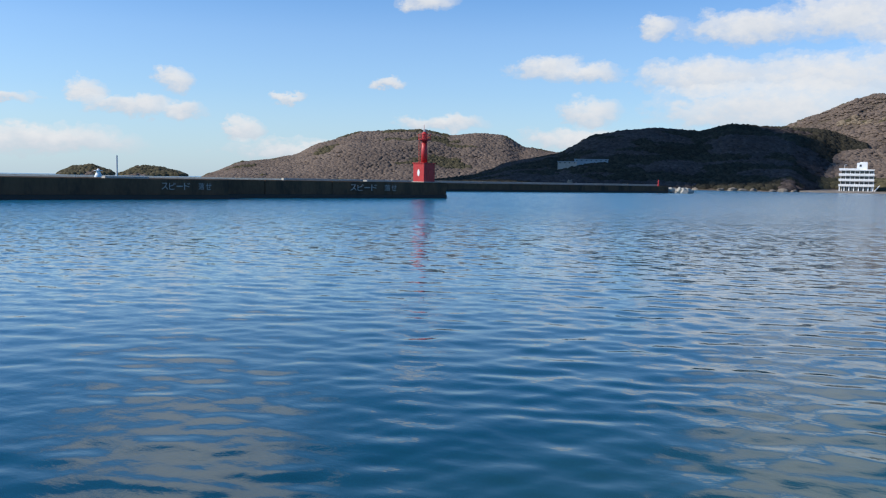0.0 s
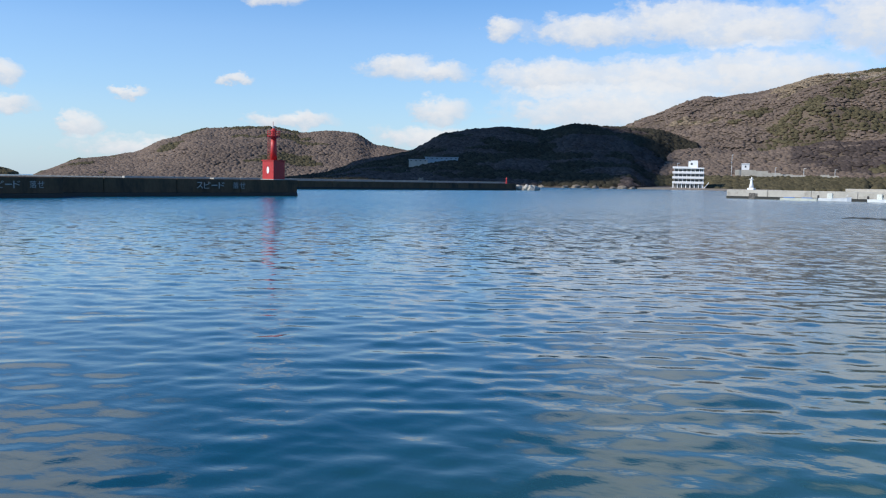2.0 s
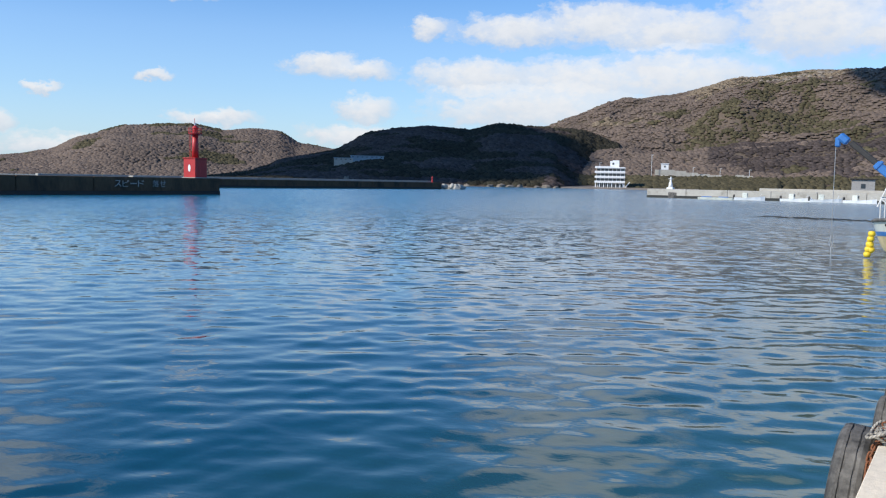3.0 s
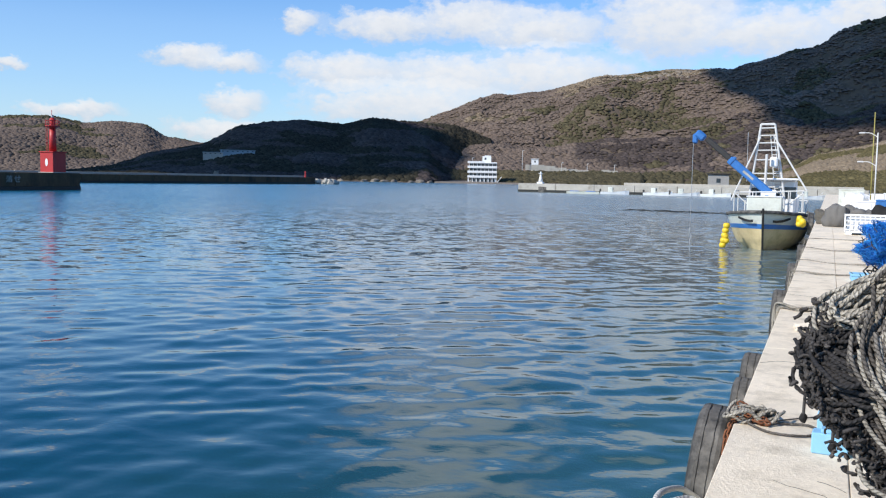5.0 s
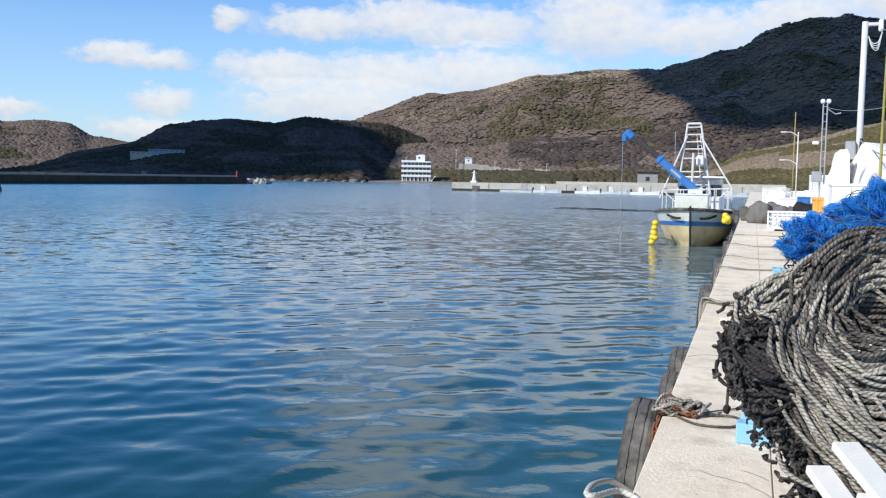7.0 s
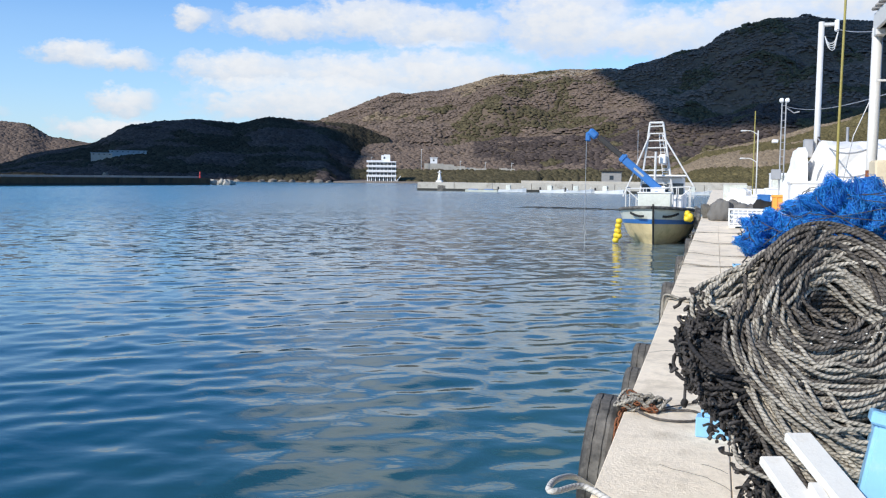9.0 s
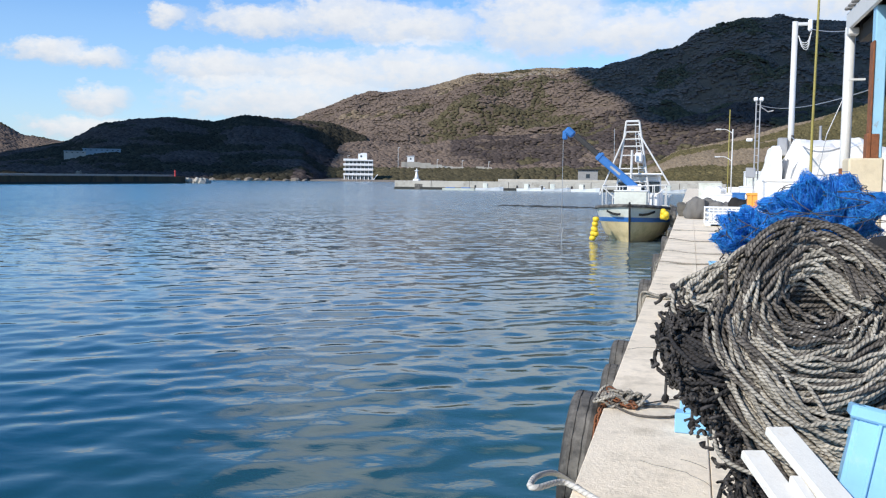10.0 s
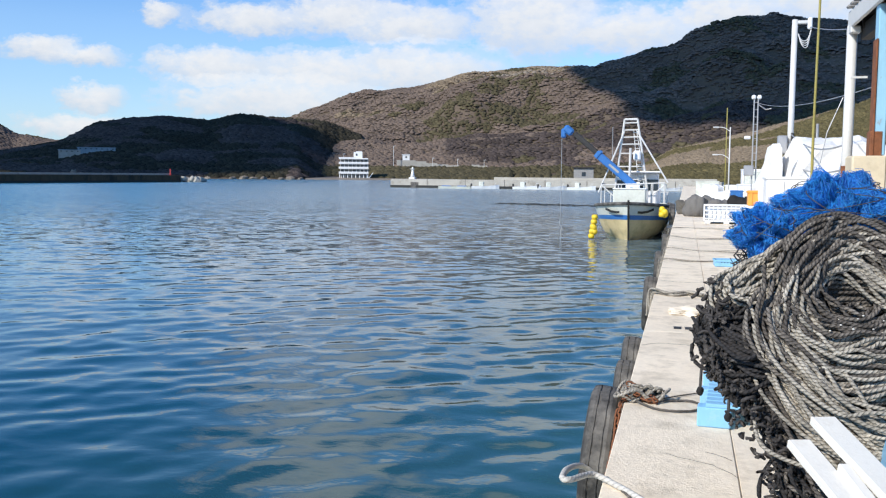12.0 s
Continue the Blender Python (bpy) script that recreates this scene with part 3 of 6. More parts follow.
hill("olive_hill", -3.6, 40.0, lambda a: 215.0, 520,
     [(-3.6, 0.0), (-2.2, 1.0), (-0.5, 1.85), (1.5, 2.25), (3.5, 2.75), (6.0, 3.4), (9.0, 4.15), (11.0, 4.85), (16.0, 6.0), (40.0, 6.0)],
     "low hill behind the harbour with olive scrub", lambda a, s: 1.05 - 0.72 * s, steps=(110, 40), trees=21000, size=(0.85, 0.75), bare=WOODS_DRY, evergreen=WOODS_OLIVE, seed=12)
hill("islet", -69.2, -65.9, lambda a: 2150.0, 2450, [(-69.2, -0.1), (-68.9, 0.15), (-68.2, 0.45), (-67.3, 0.55), (-66.3, 0.25), (-65.9, -0.1)],
     "small rocky island far out at sea", lambda a, s: 0.7, steps=(40, 14), trees=700, size=(7, 5), seed=21)
hill("islet", -66.0, -61.4, lambda a: 2250.0, 2550, [(-66.0, -0.1), (-65.6, 0.1), (-64.6, 0.56), (-63.5, 0.5), (-62.5, 0.3), (-61.4, -0.1)],
     "low wooded island far out at sea", lambda a, s: 0.7, steps=(40, 14), trees=800, size=(7, 5), seed=22)


def build_quay():
    """The quay: slabs with joints on a solid body with a rounded arris."""
    body = thing("quay", label="pale sunlit concrete quay with worn edge", category="quay", kind="structure")
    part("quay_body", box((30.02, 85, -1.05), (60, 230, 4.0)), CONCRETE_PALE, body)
    y, k = -13.4, 0
    rng = random.Random(4)
    while y < 160:
        length = 5.6
        bm = box((0.335, y + length / 2, QUAY - 0.2), (0.67, length - 0.004, 0.4), bevel=0.006)
        part("edge_slab", bm, CONCRETE, body)
        bm = box((15.324, y + length / 2, QUAY - 0.203), (29.3, length - 0.004, 0.394), bevel=0.003)
        part("apron_slab", bm, CONCRETE, body)
        y += length
        k += 1


build_quay()

# ---- breakwaters ----
def wall_run(name, pts, wide, top, mat, label, joint=12.0, drop=0.0):
    """A sea wall through pts: concrete blocks side by side, a dark tidal band at the foot."""
    ob = thing(name, label=label, category="breakwater", kind="structure")
    for a, b in zip(pts, pts[1:]):
        a, b = Vector((*a, 0)), Vector((*b, 0))
        d = (b - a)
        n = max(1, round(d.length / joint))
        turn = math.degrees(math.atan2(d.y, d.x))
        for i in range(n):
            c = a + d * ((i + 0.5) / n)
            m = Matrix.Rotation(radians(turn), 3, "Z")
            part("wall_block", box((c.x, c.y, (top - 2) / 2 + 0.0), (d.length / n - 0.08, wide, top + 2), m, 0.06), mat, ob)
        c = (a + b) / 2
        part("tidal_band", box((c.x, c.y, -0.6), (d.length + 0.1, wide + 0.12, 2.3), Matrix.Rotation(radians(turn), 3, "Z"), 0.05), SEAWEED, ob)
    return ob


wall_run("breakwater", [(-117.0, -40.0), (-112.5, 36.0), (-108.0, 103.0)], 7.5, 2.55, CONCRETE_SHADED, "weathered concrete breakwater with darkened shaded face and painted marks")
wall_run("far_breakwater", [(-176.0, 120.0), (-170.5, 166.0), (-160.0, 257.0)], 5.0, 2.2, CONCRETE_SHADED, "long low far breakwater of grey concrete")
wall_run("far_pier", [(-66.0, 203.0), (8.0, 196.0)], 9.0, 1.95, CONCRETE_PALE, "pale concrete pier across the harbour", joint=9.0)
wall_run("far_parapet", [(-177.5, 120.0), (-172.0, 166.0), (-161.5, 256.0)], 1.2, 2.75, CONCRETE_PALE, "pale parapet along the far breakwater", joint=15.0)

# ---- things across the water ----
def ring(r, z, n=20, cx=0.0, cy=0.0):
    return [(cx + r * math.cos(2 * math.pi * i / n), cy + r * math.sin(2 * math.pi * i / n), z) for i in range(n)]


def turned(profile, n=20, cx=0.0, cy=0.0):
    """A turned body from (radius, height) stops."""
    return loft([ring(r, z, n, cx, cy) for r, z in profile])


def build_red_light():
    ob = thing("lighthouse", (-106.0, 99.2, 2.55), 2.0, "red painted lighthouse with square base on breakwater end", "lighthouse")
    body = part("base_block", box((0, 0, 1.5), (2.5, 2.5, 3.0), bevel=0.04), RED, ob)
    part("cornice", box((0, 0, 3.08), (2.75, 2.75, 0.16), bevel=0.03), RED, body)
    bm = loft([[(0.26 * math.cos(a) + dx, -1.258 + dy, 1.55 + 0.56 * math.sin(a)) for a in [2 * math.pi * i / 20 for i in range(20)]] for dx, dy in ((0, 0), (0, -0.02))])
    part("emblem", bm, WHITE, body, "white oval plate on the red wall")
    part("plinth", box((0, 0, 0.06), (2.9, 2.9, 0.12), bevel=0.02), CONCRETE_PALE, ob)
    part("tower", turned([(0.56, 3.1), (0.50, 5.0), (0.46, 6.7)]), RED, ob, smooth=True)
    part("gallery", turned([(0.46, 6.62), (1.0, 6.85), (1.05, 6.9), (1.05, 7.0), (0.9, 7.02)]), RED, ob)
    lantern = part("lantern", turned([(0.40, 6.95), (0.40, 7.75), (0.52, 7.8), (0.30, 8.1), (0.05, 8.25)]), RED, ob)
    part("lens", turned([(0.2, 8.2), (0.2, 8.5), (0.08, 8.6)], 12), GREY_STEEL, lantern)
    for i in range(10):
        a = 2 * math.pi * i / 10
        x, y = 1.0 * math.cos(a), 1.0 * math.sin(a)
        part("rail_post", tube([(x, y, 6.95), (x, y, 7.75)], 0.03, 5), RED, ob)
    for z in (7.35, 7.75):
        part("rail", tube(ring(1.0, z, 24), 0.03, 5, closed=True), RED, ob)
    part("aerial", tube([(-0.3, 0.2, 7.7), (-0.32, 0.2, 9.3)], 0.04, 5), RED, ob)
    for x in (-0.75, -0.45):
        part("ladder_rail", tube([(x, -0.52, 3.1), (x, -0.52, 7.0)], 0.03, 5), RED, ob)
    for i in range(12):
        part("rung", tube([(-0.75, -0.52, 3.35 + 0.3 * i), (-0.45, -0.52, 3.35 + 0.3 * i)], 0.02, 4), RED, ob)
    part("door", box((1.255, 0.2, 1.15), (0.05, 0.9, 1.9), bevel=0.02), RED, body)


build_red_light()


def wall_writing(text, y0, y1, x, z, size):
    """Painted characters in a row along the wall, each a part of the writing."""
    ob = thing("painted_writing", (x, y0, z), 0, "faded white painted writing on the breakwater wall", "wall writing", "wall writings")
    step = (y1 - y0) / len(text)
    for i, sign in enumerate(text):
        if sign == " ":
            continue
        cu = bpy.data.curves.new("writing", "FONT")
        cu.body, cu.size, cu.extrude = sign, 1.0, 0.01
        src = bpy.data.objects.new("writing", cu)
        scene.collection.objects.link(src)
        bpy.context.view_layer.update()
        me = bpy.data.meshes.new_from_object(src.evaluated_get(bpy.context.evaluated_depsgraph_get()))
        bpy.data.objects.remove(src)
        xs = [v.co.x for v in me.vertices]
        ys = [v.co.y for v in me.vertices]
        tall = size * min(1.0, max(0.18, (max(ys) - min(ys)) / 0.75))
        sx, sz = step * 0.84 / (max(xs) - min(xs)), tall / (max(ys) - min(ys))
        low = (size - tall) / 2
        me.transform(Matrix(((0, 0, 1, 0), (sx, 0, 0, step * i - sx * min(xs)), (0, sz, 0, low - sz * min(ys)), (0, 0, 0, 1))))
        me.materials.clear()
        part("character", me, MARK_GREY, ob)


part("wall_step", box((-105.6, 41.0, 0.26), (6.4, 40.0, 4.5), bevel=0.06), CONCRETE_SHADED, bpy.data.objects["breakwater"])
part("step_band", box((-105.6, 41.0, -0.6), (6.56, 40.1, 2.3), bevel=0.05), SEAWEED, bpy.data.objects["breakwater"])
wall_writing("スピード 落せ", 51.7, 58.7, -102.38, 1.2, 0.85)
wall_writing("スピード 落せ", 83.2, 92.6, -104.92, 1.15, 0.95)
for y, w, x in ((47.5, 5.5, -103.2), (90.0, 5.5, -106.5)):
    tagged(part("kerb_block", box((x, y, 2.62), (1.0, w, 0.26), bevel=0.03), CONCRETE_PALE), "pale sunlit concrete kerb on the breakwater", "kerb", "kerbs on the breakwater")
tagged(part("lamp_mast", tube([(-148.0, 66.5, -1.0), (-148.0, 66.5, 6.2)], 0.16, 8), WHITE_STEEL), "tall white mast beyond the breakwater", "mast")


def build_white_tower(name, at, h, r, label):
    ob = thing(name, at, 0, label, "lighthouse")
    part("base", box((0, 0, 0.2), (3.4 * r, 3.4 * r, 0.4), bevel=0.05), WHITE, ob)
    part("tower", turned([(1.3 * r, 0.4), (0.9 * r, h * 0.45), (0.6 * r, h * 0.62), (0.55 * r, h * 0.8)], 14), WHITE, ob, smooth=True)
    part("gallery", turned([(0.6 * r, h * 0.78), (1.25 * r, h * 0.8), (1.25 * r, h * 0.84), (0.5 * r, h * 0.84)], 14), WHITE, ob)
    part("lantern", turned([(0.4 * r, h * 0.83), (0.4 * r, h * 0.93), (0.1 * r, h)], 12), WHITE, ob)
    return ob


build_white_tower("harbour_light", (-62.0, 201.8, 1.95), 2.9, 0.42, "small white harbour light on pier end")
build_white_tower("sea_light", (-552.0, 235.5, -0.5), 6.8, 2.2, "white lighthouse far beyond the breakwater")
wall_run("outer_breakwater", [(-640.0, 190.0), (-480.0, 330.0)], 6.0, 2.0, CONCRETE_PALE, "distant low outer breakwater", joint=25.0)


def build_hotel():
    """White seaside block: four floors of balconies on pillars, a stair tower on the roof."""
    ob = thing("hotel", (-183.5, 481.0, 0.0), 20.0, "white four storey seaside building on pillars", "building")
    part("ground_slab", box((0, 0, 0.4), (19, 14, 1.2), bevel=0.1), CONCRETE_PALE, ob)
    part("core", box((0.6, 1.2, 6.6), (15.2, 10.0, 11.2)), WHITE, ob)
    for i in range(8):
        part("pillar", box((-7.9 + 2.26 * i, -5.3, 2.1), (0.55, 0.55, 2.9), bevel=0.03), WHITE, ob)
    for f in range(4):
        z = 3.5 + 2.75 * f
        fl = part("floor", box((0, -0.6, z), (16.8, 11.6, 0.35), bevel=0.03), WHITE, ob)
        if f < 3:
            part("balcony_wall", box((0, -6.3, z + 0.6), (16.8, 0.18, 0.9), bevel=0.02), WHITE, fl)
            part("side_wall", box((8.32, -0.6, z + 0.6), (0.16, 11.4, 0.9), bevel=0.02), WHITE, fl)
            for i in range(7):
                w = part("window", box((-6.3 + 2.2 * i, -3.82, z + 1.45), (1.7, 0.08, 1.6)), GLASS_DARK, ob)
                part("mullion", box((-6.3 + 2.2 * i, -3.88, z + 1.45), (0.08, 0.06, 1.6)), WHITE, w)
                part("fin", box((-7.4 + 2.2 * i, -5.1, z + 1.55), (0.14, 2.4, 2.6)), WHITE, fl)
            for i in range(4):
                part("side_window", box((8.23, -2.6 + 2.2 * i, z + 1.45), (0.08, 1.5, 1.4)), GLASS_DARK, ob)
    for i in range(6):
        part("ground_window", box((-5.7 + 2.3 * i, -3.84, 2.0), (2.0, 0.08, 2.2)), GLASS_DARK, ob)
    tower = part("stair_tower", box((2.4, 0.5, 13.9), (5.0, 5.0, 3.6), bevel=0.06), WHITE, ob)
    part("tower_cap", box((3.0, 0.3, 15.8), (3.6, 4.2, 0.6), bevel=0.05), WHITE, tower)
    part("tower_window", box((1.6, -2.03, 14.2), (1.0, 0.06, 1.1)), GLASS_DARK, tower)
    part("roof_parapet", box((-3.6, -6.2, 12.3), (9.6, 0.2, 0.8)), WHITE, ob)
    part("stair", box((9.4, -4.6, 2.0), (0.4, 1.4, 5.2), Matrix.Rotation(radians(38), 3, "Y")), WHITE, ob)
    return ob


build_hotel()


def at_bearing(az, r):
    return r * math.sin(radians(az)) + 0.5, r * math.cos(radians(az))


def build_hillside_house(az, r, z, size, label, roof=None, turn=0.0, walls=WHITE):
    x, y = at_bearing(az, r)
    w, d, h = size
    ob = thing("hillside_house", (x, y, z), turn - az, label, "house")
    wall = part("wall", box((0, 0, h / 2 - 2), (w, d, h + 4), bevel=0.05), walls, ob)
    part("roof", box((0, 0, h + 0.15), (w + 0.8, d + 0.8, 0.3), bevel=0.06), roof or WHITE, ob)
    for i in range(max(1, int(w / 3))):
        part("window", box((-w / 2 + (i + 0.5) * w / max(1, int(w / 3)), -d / 2 - 0.02, h * 0.6), (0.9, 0.08, h * 0.28)), GLASS_DARK, wall)


build_hillside_house(-17.6, 572, 11.8, (4.5, 4, 4.0), "small white house on the hillside road")
build_hillside_house(-37.9, 572, 14.2, (12, 7, 1.6), "long low building with pale roof among trees", BLUE_ROOF, 0.0, CONCRETE_PALE)
build_hillside_house(-36.4, 572, 15.8, (21, 7, 1.6), "long low building with pale blue roof among trees", BLUE_ROOF, 0.0, BLUE_ROOF)
build_hillside_house(-6.3, 214, 1.4, (4.6, 4, 3.4), "small dark roofed shed behind the far pier", DARK_TIMBER, 0.0, ROOF_GREY)


def road_wall(stops, r, h):
    ob = thing("road_wall", label="pale concrete retaining wall on the hillside road", category="wall", kind="structure")
    for (a, ea), (b, eb) in zip(stops, stops[1:]):
        xa, ya = at_bearing(a, r)
        xb, yb = at_bearing(b, r)
        z = EYE_Z + r * math.tan(radians((ea + eb) / 2))
        d = Vector((xb - xa, yb - ya, 0))
        m = Matrix.Rotation(math.atan2(d.y, d.x), 3, "Z")
        part("wall_panel", box(((xa + xb) / 2, (ya + yb) / 2, z - h / 2), (d.length, 0.8, h), m, 0.04), CONCRETE_PALE, ob)


road_wall([(-18.2, 0.95), (-17.0, 0.93), (-16.3, 0.84), (-15.6, 0.72), (-14.9, 0.68), (-14.2, 0.62)], 566, 3.4)
road_wall([(-13.4, 0.72), (-12.9, 0.66), (-12.4, 0.62)], 556, 3.4)
for az, e0, e1 in ((-18.4, 0.8, 1.84), (-15.9, 0.7, 1.1), (-14.3, 0.6, 1.05), (-12.6, 0.6, 1.0), (-21.6, 0.9, 1.3)):
    r = 562.0
    x, y = at_bearing(az, r)
    ob = thing("road_lamp", (x, y, EYE_Z + r * math.tan(radians(e0)) - 3), -az, "slender pale road lamp on the hillside", "street lamp", "hillside lamps")
    h = r * (math.tan(radians(e1)) - math.tan(radians(e0))) + 3
    part("pole", tube([(0, 0, 0), (0, 0, h)], 0.16, 6), WHITE_STEEL, ob)
    part("lamp_head", box((0.5, 0, h), (1.3, 0.4, 0.25), bevel=0.05), WHITE_STEEL, ob)


def build_rock(x, y, s, rng):
    bm = bmesh.new()
    bmesh.ops.create_icosphere(bm, subdivisions=2, radius=1.0)
    o = Vector((rng.random() * 50, rng.random() * 50, 0))
    for v in bm.verts:
        v.co = v.co * (1 + 0.45 * noise.noise(v.co * 1.3 + o))
        v.co = Vector((v.co.x * s[0], v.co.y * s[1], v.co.z * s[2]))
    ob = part("shore_rock", bm, ROCK)
    ob.matrix_world = pose(x, y, s[2] * 0.2, 0, 0, rng.random() * 360) @ Matrix.Scale(0.7, 4)
    tagged(ob, "pale weathered rock at the foot of the hill", "rock", "shore rocks")


rock_rng = random.Random(9)
for az, out, s in ((-37.7, -14, (2.2, 2, 5)), (-37.3, -8, (2.5, 2, 3)), (-36.6, 2, (3, 2, 2.2)), (-36.1, 3, (2.5, 2, 1.5)), (-28.5, 3, (4, 2, 1.6)), (-27.8, 2, (3, 2, 2.2)), (-27.2, 3, (3.5, 2, 1.5)), (-26.6, 3, (4, 2, 1.7)),
                   (-25.5, 3, (3, 2, 1.2)), (-24.9, 3, (3.5, 2, 2.0)), (-24.3, 3, (4, 2, 1.2)), (-39.5, 3, (3, 2, 1.2)), (-41.0, 3, (3, 2, 1.5)), (-33.0, 3, (3, 2, 1.2)), (-31.2, 3, (4, 2, 1.2)), (-30.0, 3, (3, 2, 1.6)),
                   (-19.2, -20, (3, 2, 2.2)), (-18.7, -25, (4, 2, 2.8)), (-18.0, -24, (4, 2, 1.8)), (-17.3, -24, (3, 2, 1.4))):
    r = near_shore(az) - out
    x, y = at_bearing(az, min(r, 530.0))
    build_rock(x, y, s, rock_rng)
# beach below the hotel
part_beach = loft([[(*at_bearing(-24.0 + 0.5 * i, 478 + 6 * math.sin(i * 1.7)), -0.4) for i in range(18)], [(*at_bearing(-24.0 + 0.5 * i, 492), 0.7) for i in range(18)], [(*at_bearing(-24.0 + 0.5 * i, 560), 1.4) for i in range(18)]], closed_ring=False)
tagged(part("shore", part_beach, ROCK), "pale stony shore below the hill", "beach", kind="structure")


def build_skiff():
    ob = thing("skiff", label="white open fishing skiff moored at the pier", category="boat", group="skiffs at the pier")
    L = 6.0
    rows = []
    for t in (0, 0.12, 0.3, 0.6, 1.0):
        w = 0.95 * min(1, 0.1 + 1.4 * t ** 0.6) * (1 if t < 0.9 else 0.92)
        zt = 0.95 - 0.35 * min(1, t * 2)
        y = -L / 2 + L * t
        rows.append([(-w, y, zt), (-w * 0.8, y, 0.05), (0, y, -0.2), (w * 0.8, y, 0.05), (w, y, zt), (w * 0.9, y, zt - 0.02), (0, y, zt - 0.3), (-w * 0.9, y, zt - 0.02)])
    part("hull", loft(rows), WHITE, ob)
    part("cabin", box((0, 0.9, 1.0), (0.9, 1.0, 1.2), bevel=0.08), HULL_WHITE, ob)
    part("cabin_window", box((0, 0.38, 1.25), (0.7, 0.06, 0.45)), GLASS_DARK, ob)
    part("side_window", box((0.46, 0.9, 1.25), (0.04, 0.7, 0.45)), GLASS_DARK, ob)
    part("engine", box((0, 3.1, 0.75), (0.4, 0.35, 0.9), bevel=0.08), DARK_STEEL, ob)
    part("rail", tube([(-0.7, -2.0, 0.9), (-0.5, -2.3, 1.4), (0.5, -2.3, 1.4), (0.7, -2.0, 0.9)], 0.03, 5), WHITE_STEEL, ob)
    return ob


skiff = build_skiff()
spots = [(-41.6, 189.5, 96), (-32.4, 189.0, 84), (-26.8, 188.5, 100), (-20.6, 188.0, 78), (-8.0, 187.0, 92), (-3.0, 186.5, 100)]
skiff.matrix_world = pose(spots[0][0], spots[0][1], 0, 0, 0, spots[0][2])
for x, y, a in spots[1:]:
    copy_thing(skiff, pose(x, y, 0, 0, 0, a))


def build_punt(x, y, turn):
    ob = thing("punt", (x, y, 0), turn, "low blue and white punt moored at the pier", "boat", "punts at the pier")
    rows = [[(-w, yy, 0.5), (-w * 0.8, yy, -0.1), (w * 0.8, yy, -0.1), (w, yy, 0.5), (w * 0.85, yy, 0.3), (-w * 0.85, yy, 0.3)] for yy, w in ((-2.2, 0.2), (-1.6, 0.7), (0, 0.85), (2.0, 0.75))]
    part("hull", loft(rows), HULL_WHITE, ob)
    part("cover", box((0, 0.3, 0.5), (1.1, 2.0, 0.3), bevel=0.08), BLUE_PAINT, ob)


build_punt(-50.5, 191.0, 95)
build_punt(-46.8, 190.5, 92)
for x in (-59.5, -55.5):
    tagged(part("dock_fender", box((x, 198.1, 0.55), (3.6, 0.5, 1.5), bevel=0.1), BLACK_RUBBER), "black rubber dock fender on the pier face", "fender", "pier fenders")
tagged(part("pier_parapet", box((-18.0, 202.6, 2.2), (50.0, 0.8, 0.7), Matrix.Rotation(radians(-5.4), 3, "Z"), 0.05), CONCRETE_PALE), "pale concrete parapet along the far pier", "parapet", kind="structure")


def build_beacon():
    ob = thing("pier_beacon", (-160.2, 255.0, 2.2), 0, "small red beacon on the far breakwater end", "beacon")
    part("column", turned([(0.32, 0), (0.22, 0.9), (0.2, 1.5)], 10), RED, ob)
    part("lamp", turned([(0.28, 1.5), (0.2, 1.9), (0.05, 2.1)], 10), RED, ob)


build_beacon()
block_rng = random.Random(3)
for i in range(11):
    ob = part("armour_block", box((0, 0, 0), (2.2, 1.8, 1.6), None, 0.3), CONCRETE_PALE)
    ob.matrix_world = pose(-159 + block_rng.uniform(-1, 7), 258.5 + block_rng.uniform(0, 7), 0.3 + block_rng.uniform(-0.2, 0.7), block_rng.uniform(-30, 30), block_rng.uniform(-30, 30), block_rng.uniform(0, 90))
    tagged(ob, "pale concrete armour block in the water", "concrete block", "armour blocks")


def build_boom():
    """Dark floating line of net floats on the water."""
    ob = thing("float_line", (0, 0, 0), 0, "dark line of small net floats on the water", "float line")
    rng = random.Random(8)
    bm = bmesh.new()
    for i in range(260):
        t = rng.random()
        x, y = -18.5 + 10.5 * t + rng.uniform(-0.2, 0.2), 91 - 2.5 * t + rng.gauss(0, 1.3)
        bmesh.ops.create_icosphere(bm, subdivisions=1, radius=rng.uniform(0.05, 0.14), matrix=Matrix.Translation((x, y, 0.0)) @ Matrix.Diagonal((2.2, 1, 0.5, 1)))
    part("floats", bm, SEAWEED, ob)["kind"] = "stuff"


build_boom()


def build_roadside():
    """Evergreen shrubs on the bank below the hillside road."""
    rng = np.random.default_rng(41)
    bank = thing("road_bank", label="evergreen shrubs on the bank below the road", category="shrubs", kind="structure")
    places, sizes = [], []
    for _ in range(1500):
        az, t = rng.uniform(-19.6, -11.0), rng.random()
        r = 512 + 44 * t
        x, y = at_bearing(az, r)
        top = 2.9 + r * math.tan(radians(0.42)) * t + 0.6
        places.append((x, y, 0.8 + (top - 0.8) * t))
        k = rng.uniform(0.7, 1.5)
        sizes.append((2.0 * k, 2.0 * k, 1.5 * k))
    crowns("bank_shrubs", places, sizes, WOODS_GREEN, rng, bank, "dark olive shrubs")


build_roadside()

# ---- the moored fishing boat ----
BOAT = (-2.08, 40.6)


